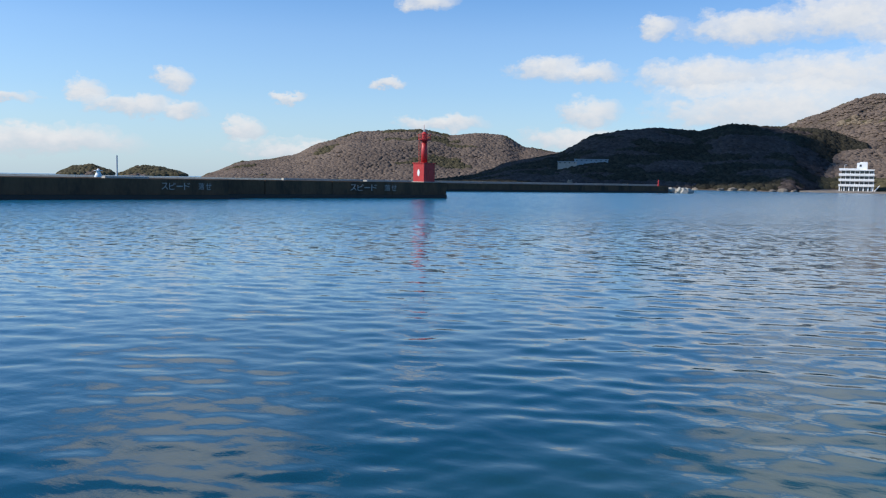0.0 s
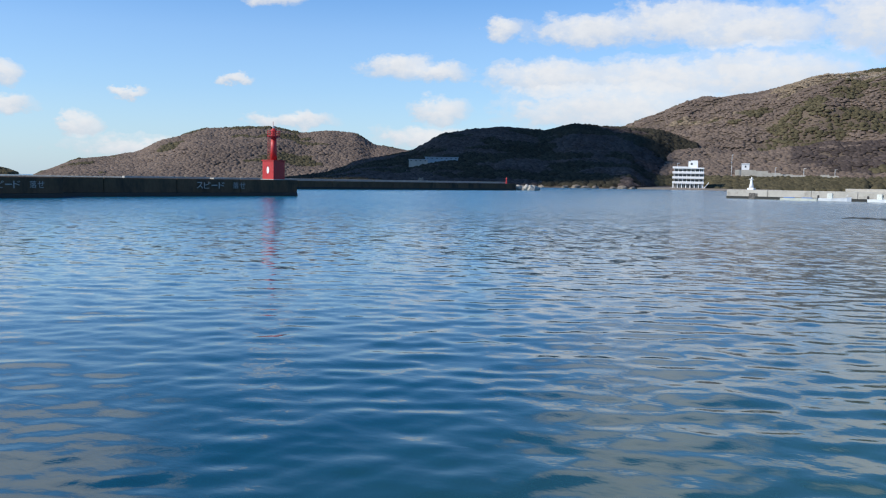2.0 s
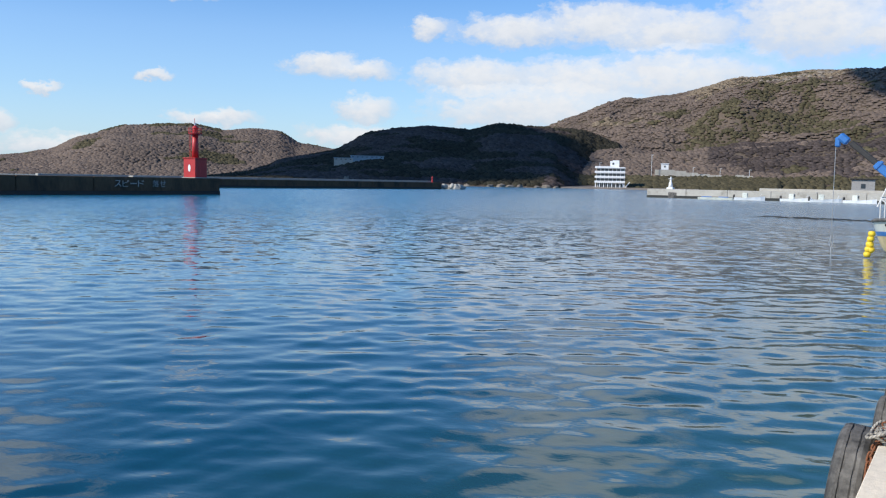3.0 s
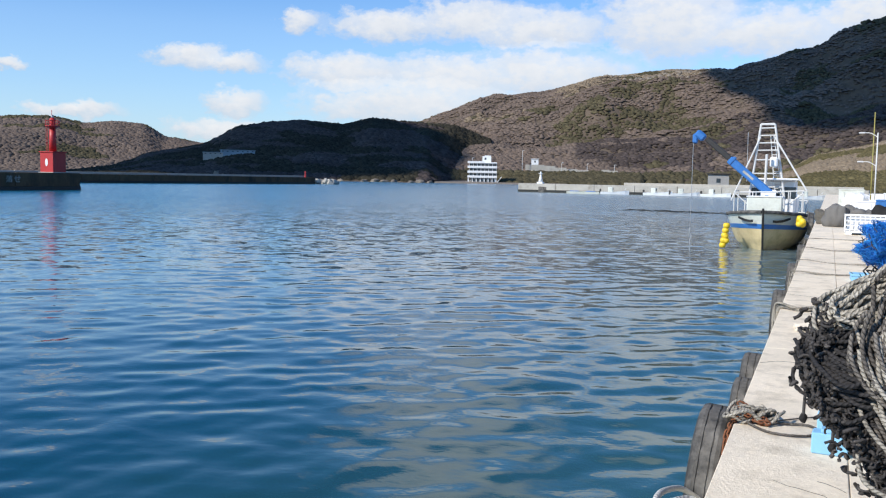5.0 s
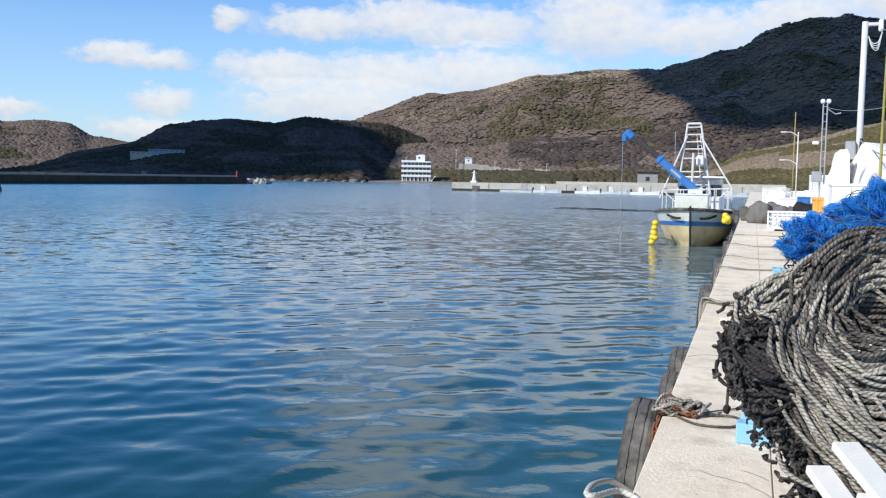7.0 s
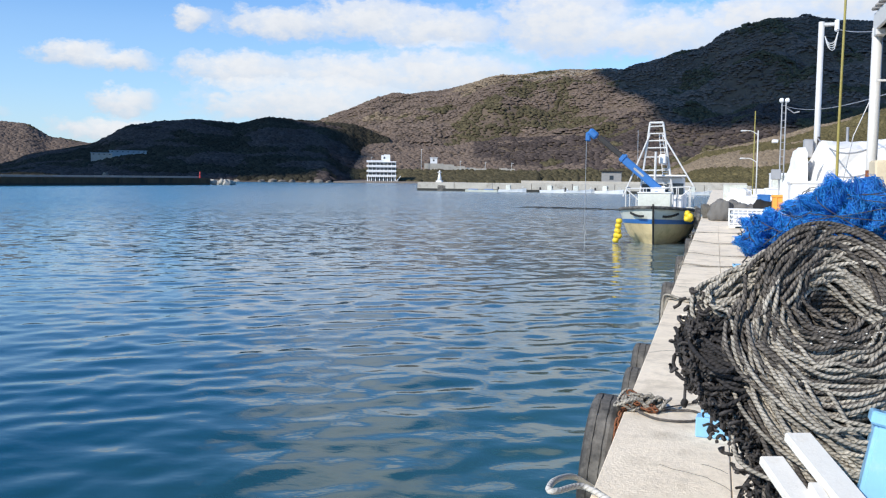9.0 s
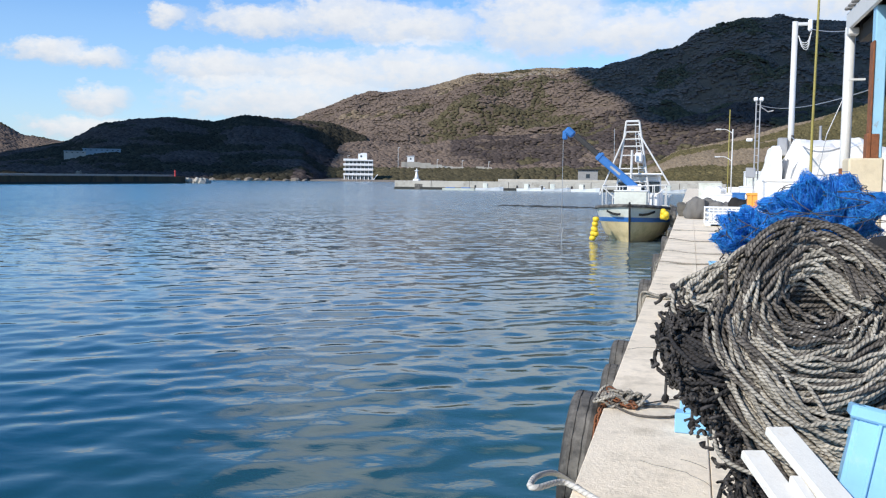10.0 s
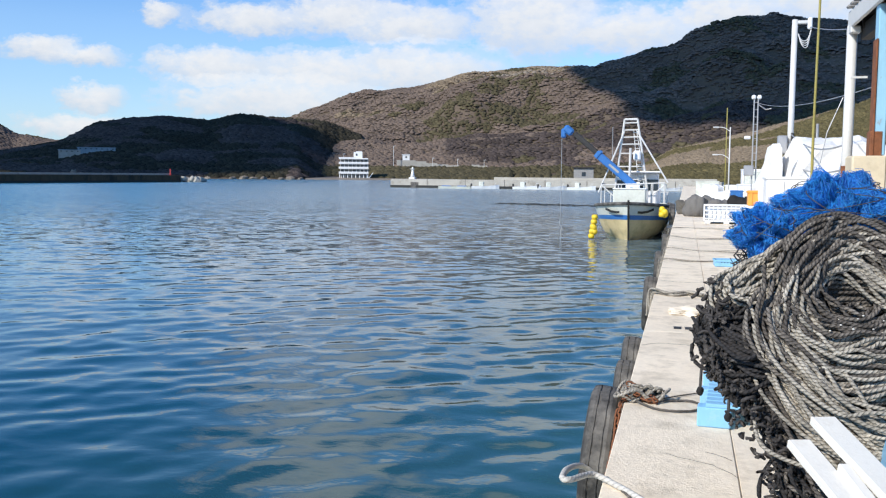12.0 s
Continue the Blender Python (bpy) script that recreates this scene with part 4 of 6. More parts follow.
def hull_at(y):
    """Half beam at the rail and the chine, and the heights of rail and keel, y metres aft of the stem."""
    beam = smooth_line([(0, 0.05), (0.3, 0.50), (0.9, 1.08), (1.8, 1.52), (3.2, 1.80), (8, 1.82), (13, 1.7), (14, 1.5)], y)
    chine = smooth_line([(0, 0.03), (0.7, 0.30), (1.8, 0.92), (3.4, 1.34), (8, 1.5), (14, 1.35)], y)
    rail = smooth_line([(0, 1.70), (1.5, 1.60), (4, 1.44), (8, 1.28), (14, 1.35)], y)
    return beam, chine, rail


HULL_Y = (0, 0.12, 0.35, 0.7, 1.2, 2.0, 3.0, 4.5, 6.5, 9.0, 12.0, 14.0)


def hull_point(side, y, k):
    """k = 0 at the chine, 1 at the rail."""
    beam, chine, rail = hull_at(y)
    w = chine + (beam - chine) * (k ** 0.75)
    z = 0.22 + (rail - 0.22) * k
    return (side * w, y + 0.55 * (1 - k) * (1 if y < 3 else 0) * max(0, 1 - y / 3), z)


def strake(name, ob, k0, k1, mat, out=0.0, label=""):
    for side in (-1, 1):
        rows = []
        for y in HULL_Y:
            row = []
            for i in range(5):
                p = hull_point(side, y, k0 + (k1 - k0) * i / 4)
                row.append((p[0] + side * out, p[1] - (out if y < 0.2 else 0), p[2]))
            rows.append(row)
        part(name, loft(rows, closed_ring=False), mat, ob, label, smooth=True)


def build_fishing_boat():
    ob = thing("fishing_boat", (BOAT[0], BOAT[1], 0), 0, "cream and white fishing boat with blue crane moored at quay", "fishing boat")
    strake("lower_hull", ob, 0.0, 0.50, HULL_CREAM, label="cream yellow lower hull")
    strake("blue_stripe", ob, 0.50, 0.64, BLUE_PAINT, 0.012, "blue painted stripe")
    strake("topside", ob, 0.64, 1.0, HULL_WHITE, label="weathered white topsides")
    bottom = [[(-hull_at(y)[1], y + 0.55 * max(0, 1 - y / 3), 0.22), (0, y + 0.7 * max(0, 1 - y / 3), -0.75 if y > 0.5 else -0.2), (hull_at(y)[1], y + 0.55 * max(0, 1 - y / 3), 0.22)] for y in HULL_Y]
    part("bottom", loft(bottom, closed_ring=False), HULL_CREAM, ob, "cream bottom stained at the waterline")
    part("transom", loft([[(-1.5, 14, 1.35), (-1.35, 14, 0.22), (0, 14, -0.7)], [(1.5, 14, 1.35), (1.35, 14, 0.22), (0, 14, -0.7)]], closed_ring=False), HULL_WHITE, ob)
    for side in (-1, 1):
        pts = [(side * hull_at(y)[0], y - 0.02, hull_at(y)[2]) for y in HULL_Y]
        part("rubbing_rail", tube(spline(pts, 0.3), 0.075, 8), BLACK_RUBBER, ob, "black rubber rail")
        eye = loft([[(side * (hull_at(y)[0] * k + 0.03), y - 0.05, z + dz) for y, k, z in ((0.22, 0.93, 1.30), (0.40, 0.93, 1.28), (0.62, 0.94, 1.31), (0.95, 0.97, 1.42))] for dz in (-0.05, 0.06)], closed_ring=False)
        part("bow_mark", eye, MASK_BLACK, ob, "black painted bow mark")
    deck = [[(-hull_at(y)[0] * 0.97, y, hull_at(y)[2] - 0.12), (hull_at(y)[0] * 0.97, y, hull_at(y)[2] - 0.12)] for y in HULL_Y]
    part("deck", loft(deck, closed_ring=False), CONCRETE_PALE, ob)
    part("stem_post", tube([(0, -0.05, 1.85), (0, 0.1, 1.2), (0, 0.5, 0.25), (0, 0.75, -0.4)], 0.05, 6), DARK_STEEL, ob)
    cab = part("wheelhouse", box((0.1, 6.2, 2.15), (2.0, 2.6, 1.9), bevel=0.08), WHITE, ob)
    for x in (-0.62, 0.1, 0.82):
        part("window", box((x, 4.89, 2.5), (0.6, 0.05, 0.55), bevel=0.02), GLASS_DARK, cab)
    part("wheelhouse_roof", box((0.1, 6.0, 3.14), (2.3, 3.2, 0.1), bevel=0.04), WHITE, cab)
    part("fore_locker", box((-0.05, 1.75, 1.92), (1.5, 0.8, 0.80), bevel=0.05), HULL_WHITE, ob, "cream deck locker")
    part("locker_lid", box((-0.05, 1.75, 2.34), (1.55, 0.85, 0.06), bevel=0.02), WHITE, ob)
    # canopy frame over the foredeck
    for y in (2.2, 4.2):
        part("canopy_beam", tube([(-1.42, y, 2.5), (1.48, y, 2.62)], 0.028, 6), WHITE_STEEL, ob)
        for x in (-1.42, -0.62, 0.9, 1.48):
            part("canopy_post", tube([(x, y, 1.4), (x, y, 2.5 + 0.04 * (x + 1.42))], 0.025, 6), WHITE_STEEL, ob)
    for x in (-1.42, 1.48):
        part("canopy_rail", tube([(x, 2.2, 2.55), (x, 4.2, 2.55)], 0.035, 6), WHITE_STEEL, ob)
        part("brace", tube([(x, 2.2, 2.5), (x * 0.6, 2.2, 2.0)], 0.03, 6), WHITE_STEEL, ob)
    # ladder mast
    yb = 4.6
    legs = [((-0.95, 2.3), (-0.56, 5.75)), ((0.62, 2.3), (0.06, 5.75))]
    for (x0, z0), (x1, z1) in legs:
        part("mast_leg", tube([(x0, yb, z0 - 0.7), (x0, yb, z0), (x1, yb, z1)], 0.05, 8), WHITE_STEEL, ob)
    for z in (2.75, 3.4, 4.05, 4.5, 4.85, 5.2, 5.55, 5.75):
        t = (z - 2.3) / 3.45
        part("mast_rung", tube([(-0.95 + 0.39 * t, yb, z), (0.62 - 0.56 * t, yb, z + 0.02)], 0.035, 6), WHITE_STEEL, ob)
    for x0, x1 in ((0.2, -0.12), (0.55, 0.02)):
        part("ladder_rail", tube([(x0, yb + 0.15, 2.3), (x1, yb + 0.15, 5.2)], 0.025, 6), WHITE_STEEL, ob)
    for i in range(14):
        z = 2.5 + 0.2 * i
        t = (z - 2.3) / 2.9
        part("ladder_rung", tube([(0.2 - 0.32 * t, yb + 0.15, z), (0.55 - 0.53 * t, yb + 0.15, z)], 0.02, 5), WHITE_STEEL, ob)
    for x, z in ((-1.72, 2.1), (1.62, 2.62)):
        part("mast_stay", tube([(x, yb - 0.6, z), (-0.56 if x < 0 else 0.06, yb, 5.15)], 0.04, 6), WHITE_STEEL, ob)
    part("top_frame", box((-0.25, yb, 5.72), (0.7, 0.12, 0.06), bevel=0.02), WHITE_STEEL, ob)
    part("radar_box", box((0.1, yb - 0.2, 3.95), (0.36, 0.3, 0.48), bevel=0.06), WHITE, ob, "white radar box")
    part("lamp_post", tube([(-0.22, 3.9, 2.6), (-0.2, 3.9, 4.3)], 0.06, 8), WHITE_STEEL, ob)
    part("whip_aerial", tube([(-1.15, 5.2, 3.0), (-1.18, 5.2, 5.4)], 0.015, 5), GREY_STEEL, ob)
    # crane
    crane = part("crane_post", turned([(0.24, 1.4), (0.22, 2.2), (0.30, 2.25), (0.28, 2.65)], 14, -0.02, 2.5), BLUE_PAINT, ob, "blue crane post")
    part("crane_pivot", tube([(-0.28, 2.4, 2.46), (0.36, 2.4, 2.46)], 0.2, 14), WHITE, crane)
    a, b, c = Vector((0.02, 2.4, 2.50)), Vector((-1.58, 2.4, 3.94)), Vector((-3.12, 2.4, 5.16))
    d = (c - a).normalized()
    rot = Matrix((d, (0, 1, 0), d.cross(Vector((0, 1, 0))))).transposed()
    part("boom", box((a + b) / 2, ((b - a).length + 0.3, 0.34, 0.36), rot, 0.04), BLUE_PAINT, crane, "blue painted boom")
    part("boom_collar", box(b, (0.14, 0.42, 0.44), rot, 0.03), BLUE_PAINT, crane)
    part("boom_section", box(b + d * 0.75, (1.6, 0.24, 0.25), rot, 0.03), DARK_STEEL, crane, "black inner boom section")
    part("boom_mark", box((a + b) / 2 + Vector((0, -0.175, 0)) + d * 0.1, (0.6, 0.01, 0.10), rot, 0.0), MARK_GREY, crane)
    part("boom_head", box(c - d * 0.1, (0.5, 0.34, 0.36), rot, 0.08), BLUE_PAINT, crane, "blue boom head")
    part("head_hook", box(c + Vector((-0.16, 0, -0.2)), (0.24, 0.2, 0.45), None, 0.06), BLUE_PAINT, crane)
    part("winch_wire", tube([c + Vector((-0.24, 0, -0.35)), Vector((-3.36, 2.4, 0.75))], 0.014, 5), GREY_STEEL, crane)
    part("hook", tube(spline([(-3.36, 2.4, 0.8), (-3.38, 2.4, 0.55), (-3.29, 2.4, 0.4), (-3.34, 2.4, 0.2), (-3.32, 2.4, -0.2)], 0.05), 0.028, 6), GREY_STEEL, crane)
    # stern fittings
    part("stern_rail", tube([(1.5, 9, 1.3), (1.5, 9, 2.0), (1.5, 13.8, 2.0), (-1.5, 13.8, 2.0), (-1.5, 9, 2.0), (-1.5, 9, 1.3)], 0.03, 6), WHITE_STEEL, ob)
    part("net_hauler", box((0.3, 10.5, 1.8), (1.6, 1.2, 0.9), bevel=0.1), WHITE, ob)
    return ob


build_fishing_boat()
for i in range(5):
    z = 1.02 - 0.22 * i
    ob = part("float", turned([(0.03, -0.12), (0.12, -0.10), (0.155, 0.0), (0.12, 0.10), (0.03, 0.12)], 12), YELLOW_FLOAT, smooth=True)
    ob.matrix_world = pose(BOAT[0] - 1.58 - 0.035 * i, BOAT[1] + 1.0, z)
    tagged(ob, "yellow plastic float hung on the boat side", "float", "floats on the boat")
for i, (dx, z) in enumerate(((-1.62, 0.55), (-1.58, 0.35))):
    ob = part("float", turned([(0.03, -0.12), (0.12, -0.10), (0.155, 0.0), (0.12, 0.10), (0.03, 0.12)], 12), YELLOW_FLOAT, smooth=True)
    ob.matrix_world = pose(BOAT[0] + dx, BOAT[1] + 1.0, z, 30, 20, 0)
    tagged(ob, "yellow plastic float hung on the boat side", "float", "floats on the boat")


def tyre_ring(r, w, n=64):
    """A tyre about the x axis: rounded shoulders, grooved tread, hollow inside."""
    prof = [(r * 0.58, -w * 0.36), (r * 0.66, -w * 0.5), (r * 0.9, -w * 0.52), (r * 0.975, -w * 0.44),
            (r, -w * 0.30), (r, -w * 0.20), (r * 0.98, -w * 0.195), (r * 0.98, -w * 0.165), (r, -w * 0.14), (r, w * 0.14), (r * 0.98, w * 0.165), (r * 0.98, w * 0.195), (r, w * 0.20), (r, w * 0.30),
            (r * 0.975, w * 0.44), (r * 0.9, w * 0.52), (r * 0.66, w * 0.5), (r * 0.58, w * 0.36), (r * 0.62, w * 0.3), (r * 0.9, w * 0.4), (r * 0.9, -w * 0.4), (r * 0.62, -w * 0.3)]
    bm = bmesh.new()
    rows = []
    for i in range(n):
        a = 2 * math.pi * i / n
        zig = 0.006 * (1 if i % 4 < 2 else -1)
        rows.append([bm.verts.new((x + (zig if 6 <= j <= 12 and j not in (9,) else 0), q * math.cos(a), q * math.sin(a))) for j, (q, x) in enumerate(prof)])
    k = len(prof)
    for i in range(n):
        a, b = rows[i], rows[(i + 1) % n]
        for j in range(k):
            bm.faces.new((a[j], a[(j + 1) % k], b[(j + 1) % k], b[j]))
    return bm


def build_tyre(x, y, z, r, w, lean=0.0, label="worn black truck tyre hung as a fender", group="tyre fenders"):
    ob = part("tyre_fender", tyre_ring(r, w), BLACK_RUBBER)
    ob.matrix_world = pose(x, y, z, 0, lean, 0)
    tagged(ob, label, "tyre", group)


build_tyre(-0.185, 6.35, 0.89, 0.48, 0.20, 5)
build_tyre(-0.17, 8.75, 0.62, 0.46, 0.19, 3)
build_tyre(-0.15, 9.55, 0.72, 0.46, 0.19, 2)
for y in (15.5, 21.0, 27.5):
    build_tyre(-0.17, y, 0.72, 0.47, 0.22, 2)
build_tyre(-0.20, 41.6, 1.15, 0.42, 0.24, 0)
build_tyre(-0.20, 42.6, 1.25, 0.42, 0.24, 0)

for i in range(5):
    ob = part("float", turned([(0.03, -0.12), (0.12, -0.10), (0.155, 0.0), (0.12, 0.10), (0.03, 0.12)], 12), YELLOW_FLOAT, smooth=True)
    ob.matrix_world = pose(-0.62 + 0.12 * (i % 2), 41.0 + 0.1 * (i % 3), 1.22 + 0.11 * (i // 2), 40 * i, 25 * i, 0)
    tagged(ob, "yellowish net float bundled at the boat rail", "float", "floats at the rail")

# ---- things on the quay ----
def rope_mesh(name, paths, r, mat, n=6, lobes=2, pitch=0.05, closed=False):
    """Twisted ropes along paths, joined in one mesh; each path is an array of points."""
    verts, faces, laid, base = [], [], [], 0
    th = 2 * np.pi * np.arange(n) / n
    for idx, p in enumerate(paths):
        p = np.asarray(p, float)
        k = len(p)
        nxt = np.roll(p, -1, 0) if closed else np.vstack([p[1:], p[-1:]])
        prv = np.roll(p, 1, 0) if closed else np.vstack([p[:1], p[:-1]])
        d = nxt - prv
        d /= np.linalg.norm(d, axis=1)[:, None] + 1e-9
        ref = np.where(np.abs(d[:, 2:3]) < 0.8, np.array([[0, 0, 1.0]]), np.array([[0.0, 1.0, 0.0]]))
        s = np.cross(d, ref)
        s /= np.linalg.norm(s, axis=1)[:, None] + 1e-9
        u = np.cross(s, d)
        run = np.concatenate([[0], np.cumsum(np.linalg.norm(np.diff(p, axis=0), axis=1))])
        rr = r[idx] if isinstance(r, (list, np.ndarray)) else r
        rad = rr * (1 + (0.14 if lobes else 0.0) * np.cos(lobes * th[None] - run[:, None] * 2 * np.pi / pitch))
        v = p[:, None] + rad[..., None] * (np.cos(th)[None, :, None] * s[:, None] + np.sin(th)[None, :, None] * u[:, None])
        verts.append(v.reshape(-1, 3))
        i = np.arange(k if closed else k - 1)[:, None]
        j = np.arange(n)[None]
        a = i * n + j
        b = i * n + (j + 1) % n
        c = ((i + 1) % k) * n + (j + 1) % n
        e = ((i + 1) % k) * n + j
        faces.append(np.stack([a, b, c, e], -1).reshape(-1, 4) + base)
        lay = 7.0 * rr
        v0 = np.broadcast_to(run[:len(i), None] / lay, (len(i), n))
        v1 = np.broadcast_to((run[(np.arange(len(i)) + 1) % k][:, None] if not closed else run[:, None] + (run[1] - run[0])) / lay, (len(i), n))
        u0, u1 = np.broadcast_to(j / n, v0.shape), np.broadcast_to((j + 1) / n, v0.shape)
        laid.append(np.stack([np.stack([u0, v0], -1), np.stack([u1, v0], -1), np.stack([u1, v1], -1), np.stack([u0, v1], -1)], 2).reshape(-1, 2))
        base += k * n
    v, f = np.concatenate(verts), np.concatenate(faces)
    me = bpy.data.meshes.new(name)
    me.vertices.add(len(v))
    me.vertices.foreach_set("co", v.reshape(-1))
    me.loops.add(f.size)
    me.loops.foreach_set("vertex_index", f.reshape(-1).astype(np.int32))
    me.polygons.add(len(f))
    me.polygons.foreach_set("loop_start", np.arange(0, f.size, 4, dtype=np.int32))
    me.uv_layers.new(name="lay").data.foreach_set("uv", np.concatenate(laid).reshape(-1))
    me.update(calc_edges=True)
    me.polygons.foreach_set("use_smooth", [True] * len(me.polygons))
    me.materials.append(mat)
    return me


def hank_paths(rng, c, u, v, a, b, spread, count, turns=(0.0, 1.0), wobble=0.02, step=0.015, sag=0.0):
    """Rope turns laid round an ellipse of half axes a, b in the plane of u and v, in a bundle of that spread."""
    c, u, v = np.array(c, float), np.array(u, float), np.array(v, float)
    u /= np.linalg.norm(u)
    v /= np.linalg.norm(v)
    w = np.cross(u, v)
    out = []
    for _ in range(count):
        da, dw = rng.normal(0, spread[0]), rng.normal(0, spread[1])
        t0 = turns[0] + rng.uniform(-0.04, 0.04)
        t1 = turns[1] + rng.uniform(-0.04, 0.04)
        n = max(10, int(2 * np.pi * (a + b) / 2 * abs(t1 - t0) / step))
        t = 2 * np.pi * np.linspace(t0, t1, n)
        ph = rng.uniform(0, 6.28, 6)
        k = rng.uniform(1.0, 3.5, 3)
        wob = wobble * (np.sin(k[0] * t + ph[0]) + 0.6 * np.sin(2.3 * k[1] * t + ph[1]))
        wz = wobble * (np.sin(k[2] * t + ph[2]) + 0.5 * np.sin(5.1 * t + ph[3]))
        p = c + np.outer((a + da + wob) * np.cos(t), u) + np.outer((b + da + wob) * np.sin(t), v) + np.outer(dw + wz, w)
        p[:, 2] -= sag * np.clip(-np.sin(t), 0, 1) * rng.random()
        out.append(p)
    return out


def strand_paths(rng, stops, spread, count, step=0.015, wobble=0.012):
    """Rope lengths laid side by side along a line through stops."""
    out = []
    for _ in range(count):
        o = rng.normal(0, 1, 3) * spread
        q = [Vector(np.array(s) + o * (0.6 + 0.8 * rng.random()) + rng.normal(0, wobble, 3)) for s in stops]
        out.append(np.array([tuple(p) for p in spline(q, step)]))
    return out


def lump(c, s, amp, seed, sub=4, freq=1.6):
    bm = bmesh.new()
    bmesh.ops.create_icosphere(bm, subdivisions=sub, radius=1.0)
    o = Vector((seed * 7.3, seed * 3.1, seed))
    for p in bm.verts:
        k = 1 + amp * noise.fractal(p.co * freq + o, 1.0, 2.0, 4)
        p.co = Vector((c[0] + p.co.x * s[0] * k, c[1] + p.co.y * s[1] * k, c[2] + p.co.z * s[2] * k))
    return bm


def clip_floor(bm, z):
    for p in bm.verts:
        p.co.z = max(p.co.z, z)
    return bm


def build_rope_pile():
    rng = np.random.default_rng(17)
    ob = thing("rope_pile", (0, 0, 0), 0, "tall heap of grey weathered aquaculture rope in coils", "rope")
    # solid near-black lump behind the ropes stands in for shade in the gaps
    part("shade_core", clip_floor(lump((1.24, 3.95, 1.85), (0.50, 0.50, 0.68), 0.25, 2), QUAY + 0.004), ROPE_DARK, ob, smooth=True)

    def lay(name, paths, r, mat, label=""):
        part(name, rope_mesh(name, paths, r, mat, pitch=r * 5.4), None, ob, label)["kind"] = "stuff"

    tilt = (0.0, 0.45, 0.89)
    R = 0.0078
    # the large coil and the turns seen through its eye
    lay("main_coil", hank_paths(rng, (0.965, 3.50, 2.47), (1, 0.12, 0), tilt, 0.19, 0.175, (0.042, 0.040), 156, wobble=0.016), R, ROPE_GREY, "grey rope coil")
    lay("coil_rim", hank_paths(rng, (0.975, 3.43, 2.44), (1, 0.10, 0.05), tilt, 0.215, 0.20, (0.03, 0.03), 44, (0.1, 0.95), wobble=0.022), R, ROPE_PALE, "sun-bleached rope hank")
    lay("coil_top", strand_paths(rng, [(0.76, 3.40, 2.50), (0.84, 3.46, 2.62), (0.95, 3.52, 2.67), (1.08, 3.48, 2.60), (1.17, 3.42, 2.49)], (0.03, 0.03, 0.022), 46), R, ROPE_GREY)
    lay("eye_hank", strand_paths(rng, [(0.74, 3.52, 2.47), (0.93, 3.53, 2.475), (1.18, 3.52, 2.49)], (0.02, 0.02, 0.05), 78), R, ROPE_GREY)
    lay("eye_lead", strand_paths(rng, [(0.86, 3.44, 2.55), (0.95, 3.46, 2.57), (1.05, 3.44, 2.51), (1.12, 3.40, 2.44)], (0.02, 0.015, 0.02), 15), R, ROPE_PALE)
    # drooping turns below the coil
    lay("lower_hank", hank_paths(rng, (0.99, 3.40, 2.40), (1, 0.05, 0.08), (0.05, 0.35, 0.93), 0.29, 0.20, (0.04, 0.035), 117, (0.47, 1.03), 0.018, sag=0.05), R, ROPE_GREY)
    lay("lower_pale_hank", hank_paths(rng, (1.0, 3.36, 2.40), (1, 0.02, 0.10), (0.05, 0.35, 0.93), 0.30, 0.22, (0.035, 0.02), 44, (0.50, 1.02), 0.02, sag=0.06), R, ROPE_PALE)
    lay("outer_hank", hank_paths(rng, (1.42, 3.60, 2.36), (0.8, 0.6, 0), tilt, 0.24, 0.26, (0.05, 0.05), 65, wobble=0.022), R, ROPE_GREY)
    # pale hank sweeping down to the front
    lay("pale_hank", strand_paths(rng, [(0.74, 3.42, 2.22), (0.80, 3.26, 2.11), (0.93, 3.14, 1.99), (1.12, 3.08, 1.94), (1.35, 3.10, 1.96)], (0.05, 0.03, 0.05), 104), R, ROPE_PALE, "pale straw-coloured hank of rope")
    lay("under_hank", strand_paths(rng, [(0.78, 3.45, 2.08), (0.86, 3.25, 1.94), (0.98, 3.16, 1.82), (1.2, 3.12, 1.76), (1.45, 3.16, 1.78)], (0.05, 0.04, 0.06), 91), R, ROPE_GREY)
    # straw loop on the side towards the water
    lay("straw_loop", hank_paths(rng, (0.645, 3.56, 2.465), (1, 0.15, 0.22), (-0.15, 0.5, 0.87), 0.105, 0.05, (0.024, 0.03), 57, wobble=0.010), 0.008, ROPE_PALE, "straw-coloured loop of rope")
    lay("straw_lead", strand_paths(rng, [(0.56, 3.58, 2.49), (0.66, 3.60, 2.56), (0.78, 3.62, 2.61), (0.92, 3.64, 2.65)], (0.02, 0.03, 0.02), 33), 0.008, ROPE_PALE)
    # dark sagging turns below it
    lay("dark_hank", hank_paths(rng, (0.665, 3.55, 2.285), (1, 0.05, 0.10), (0, 0.3, 0.95), 0.165, 0.085, (0.035, 0.06), 117, wobble=0.018), R, ROPE_DARK, "dark sagging rope hank")
    lay("side_hank", strand_paths(rng, [(0.49, 3.62, 2.34), (0.55, 3.42, 2.27), (0.68, 3.36, 2.25), (0.82, 3.42, 2.33)], (0.02, 0.03, 0.035), 46, wobble=0.018), R, ROPE_DARK)
    lay("side_low_hank", strand_paths(rng, [(0.52, 3.60, 2.20), (0.60, 3.40, 2.13), (0.72, 3.36, 2.15), (0.84, 3.40, 2.22)], (0.02, 0.03, 0.035), 44, wobble=0.018), R, ROPE_DARK)
    lay("front_tangle", hank_paths(rng, (0.98, 3.30, 1.78), (1, 0.2, -0.2), (0.1, 0.4, 0.9), 0.16, 0.13, (0.04, 0.05), 104, wobble=0.022), R, ROPE_DARK)
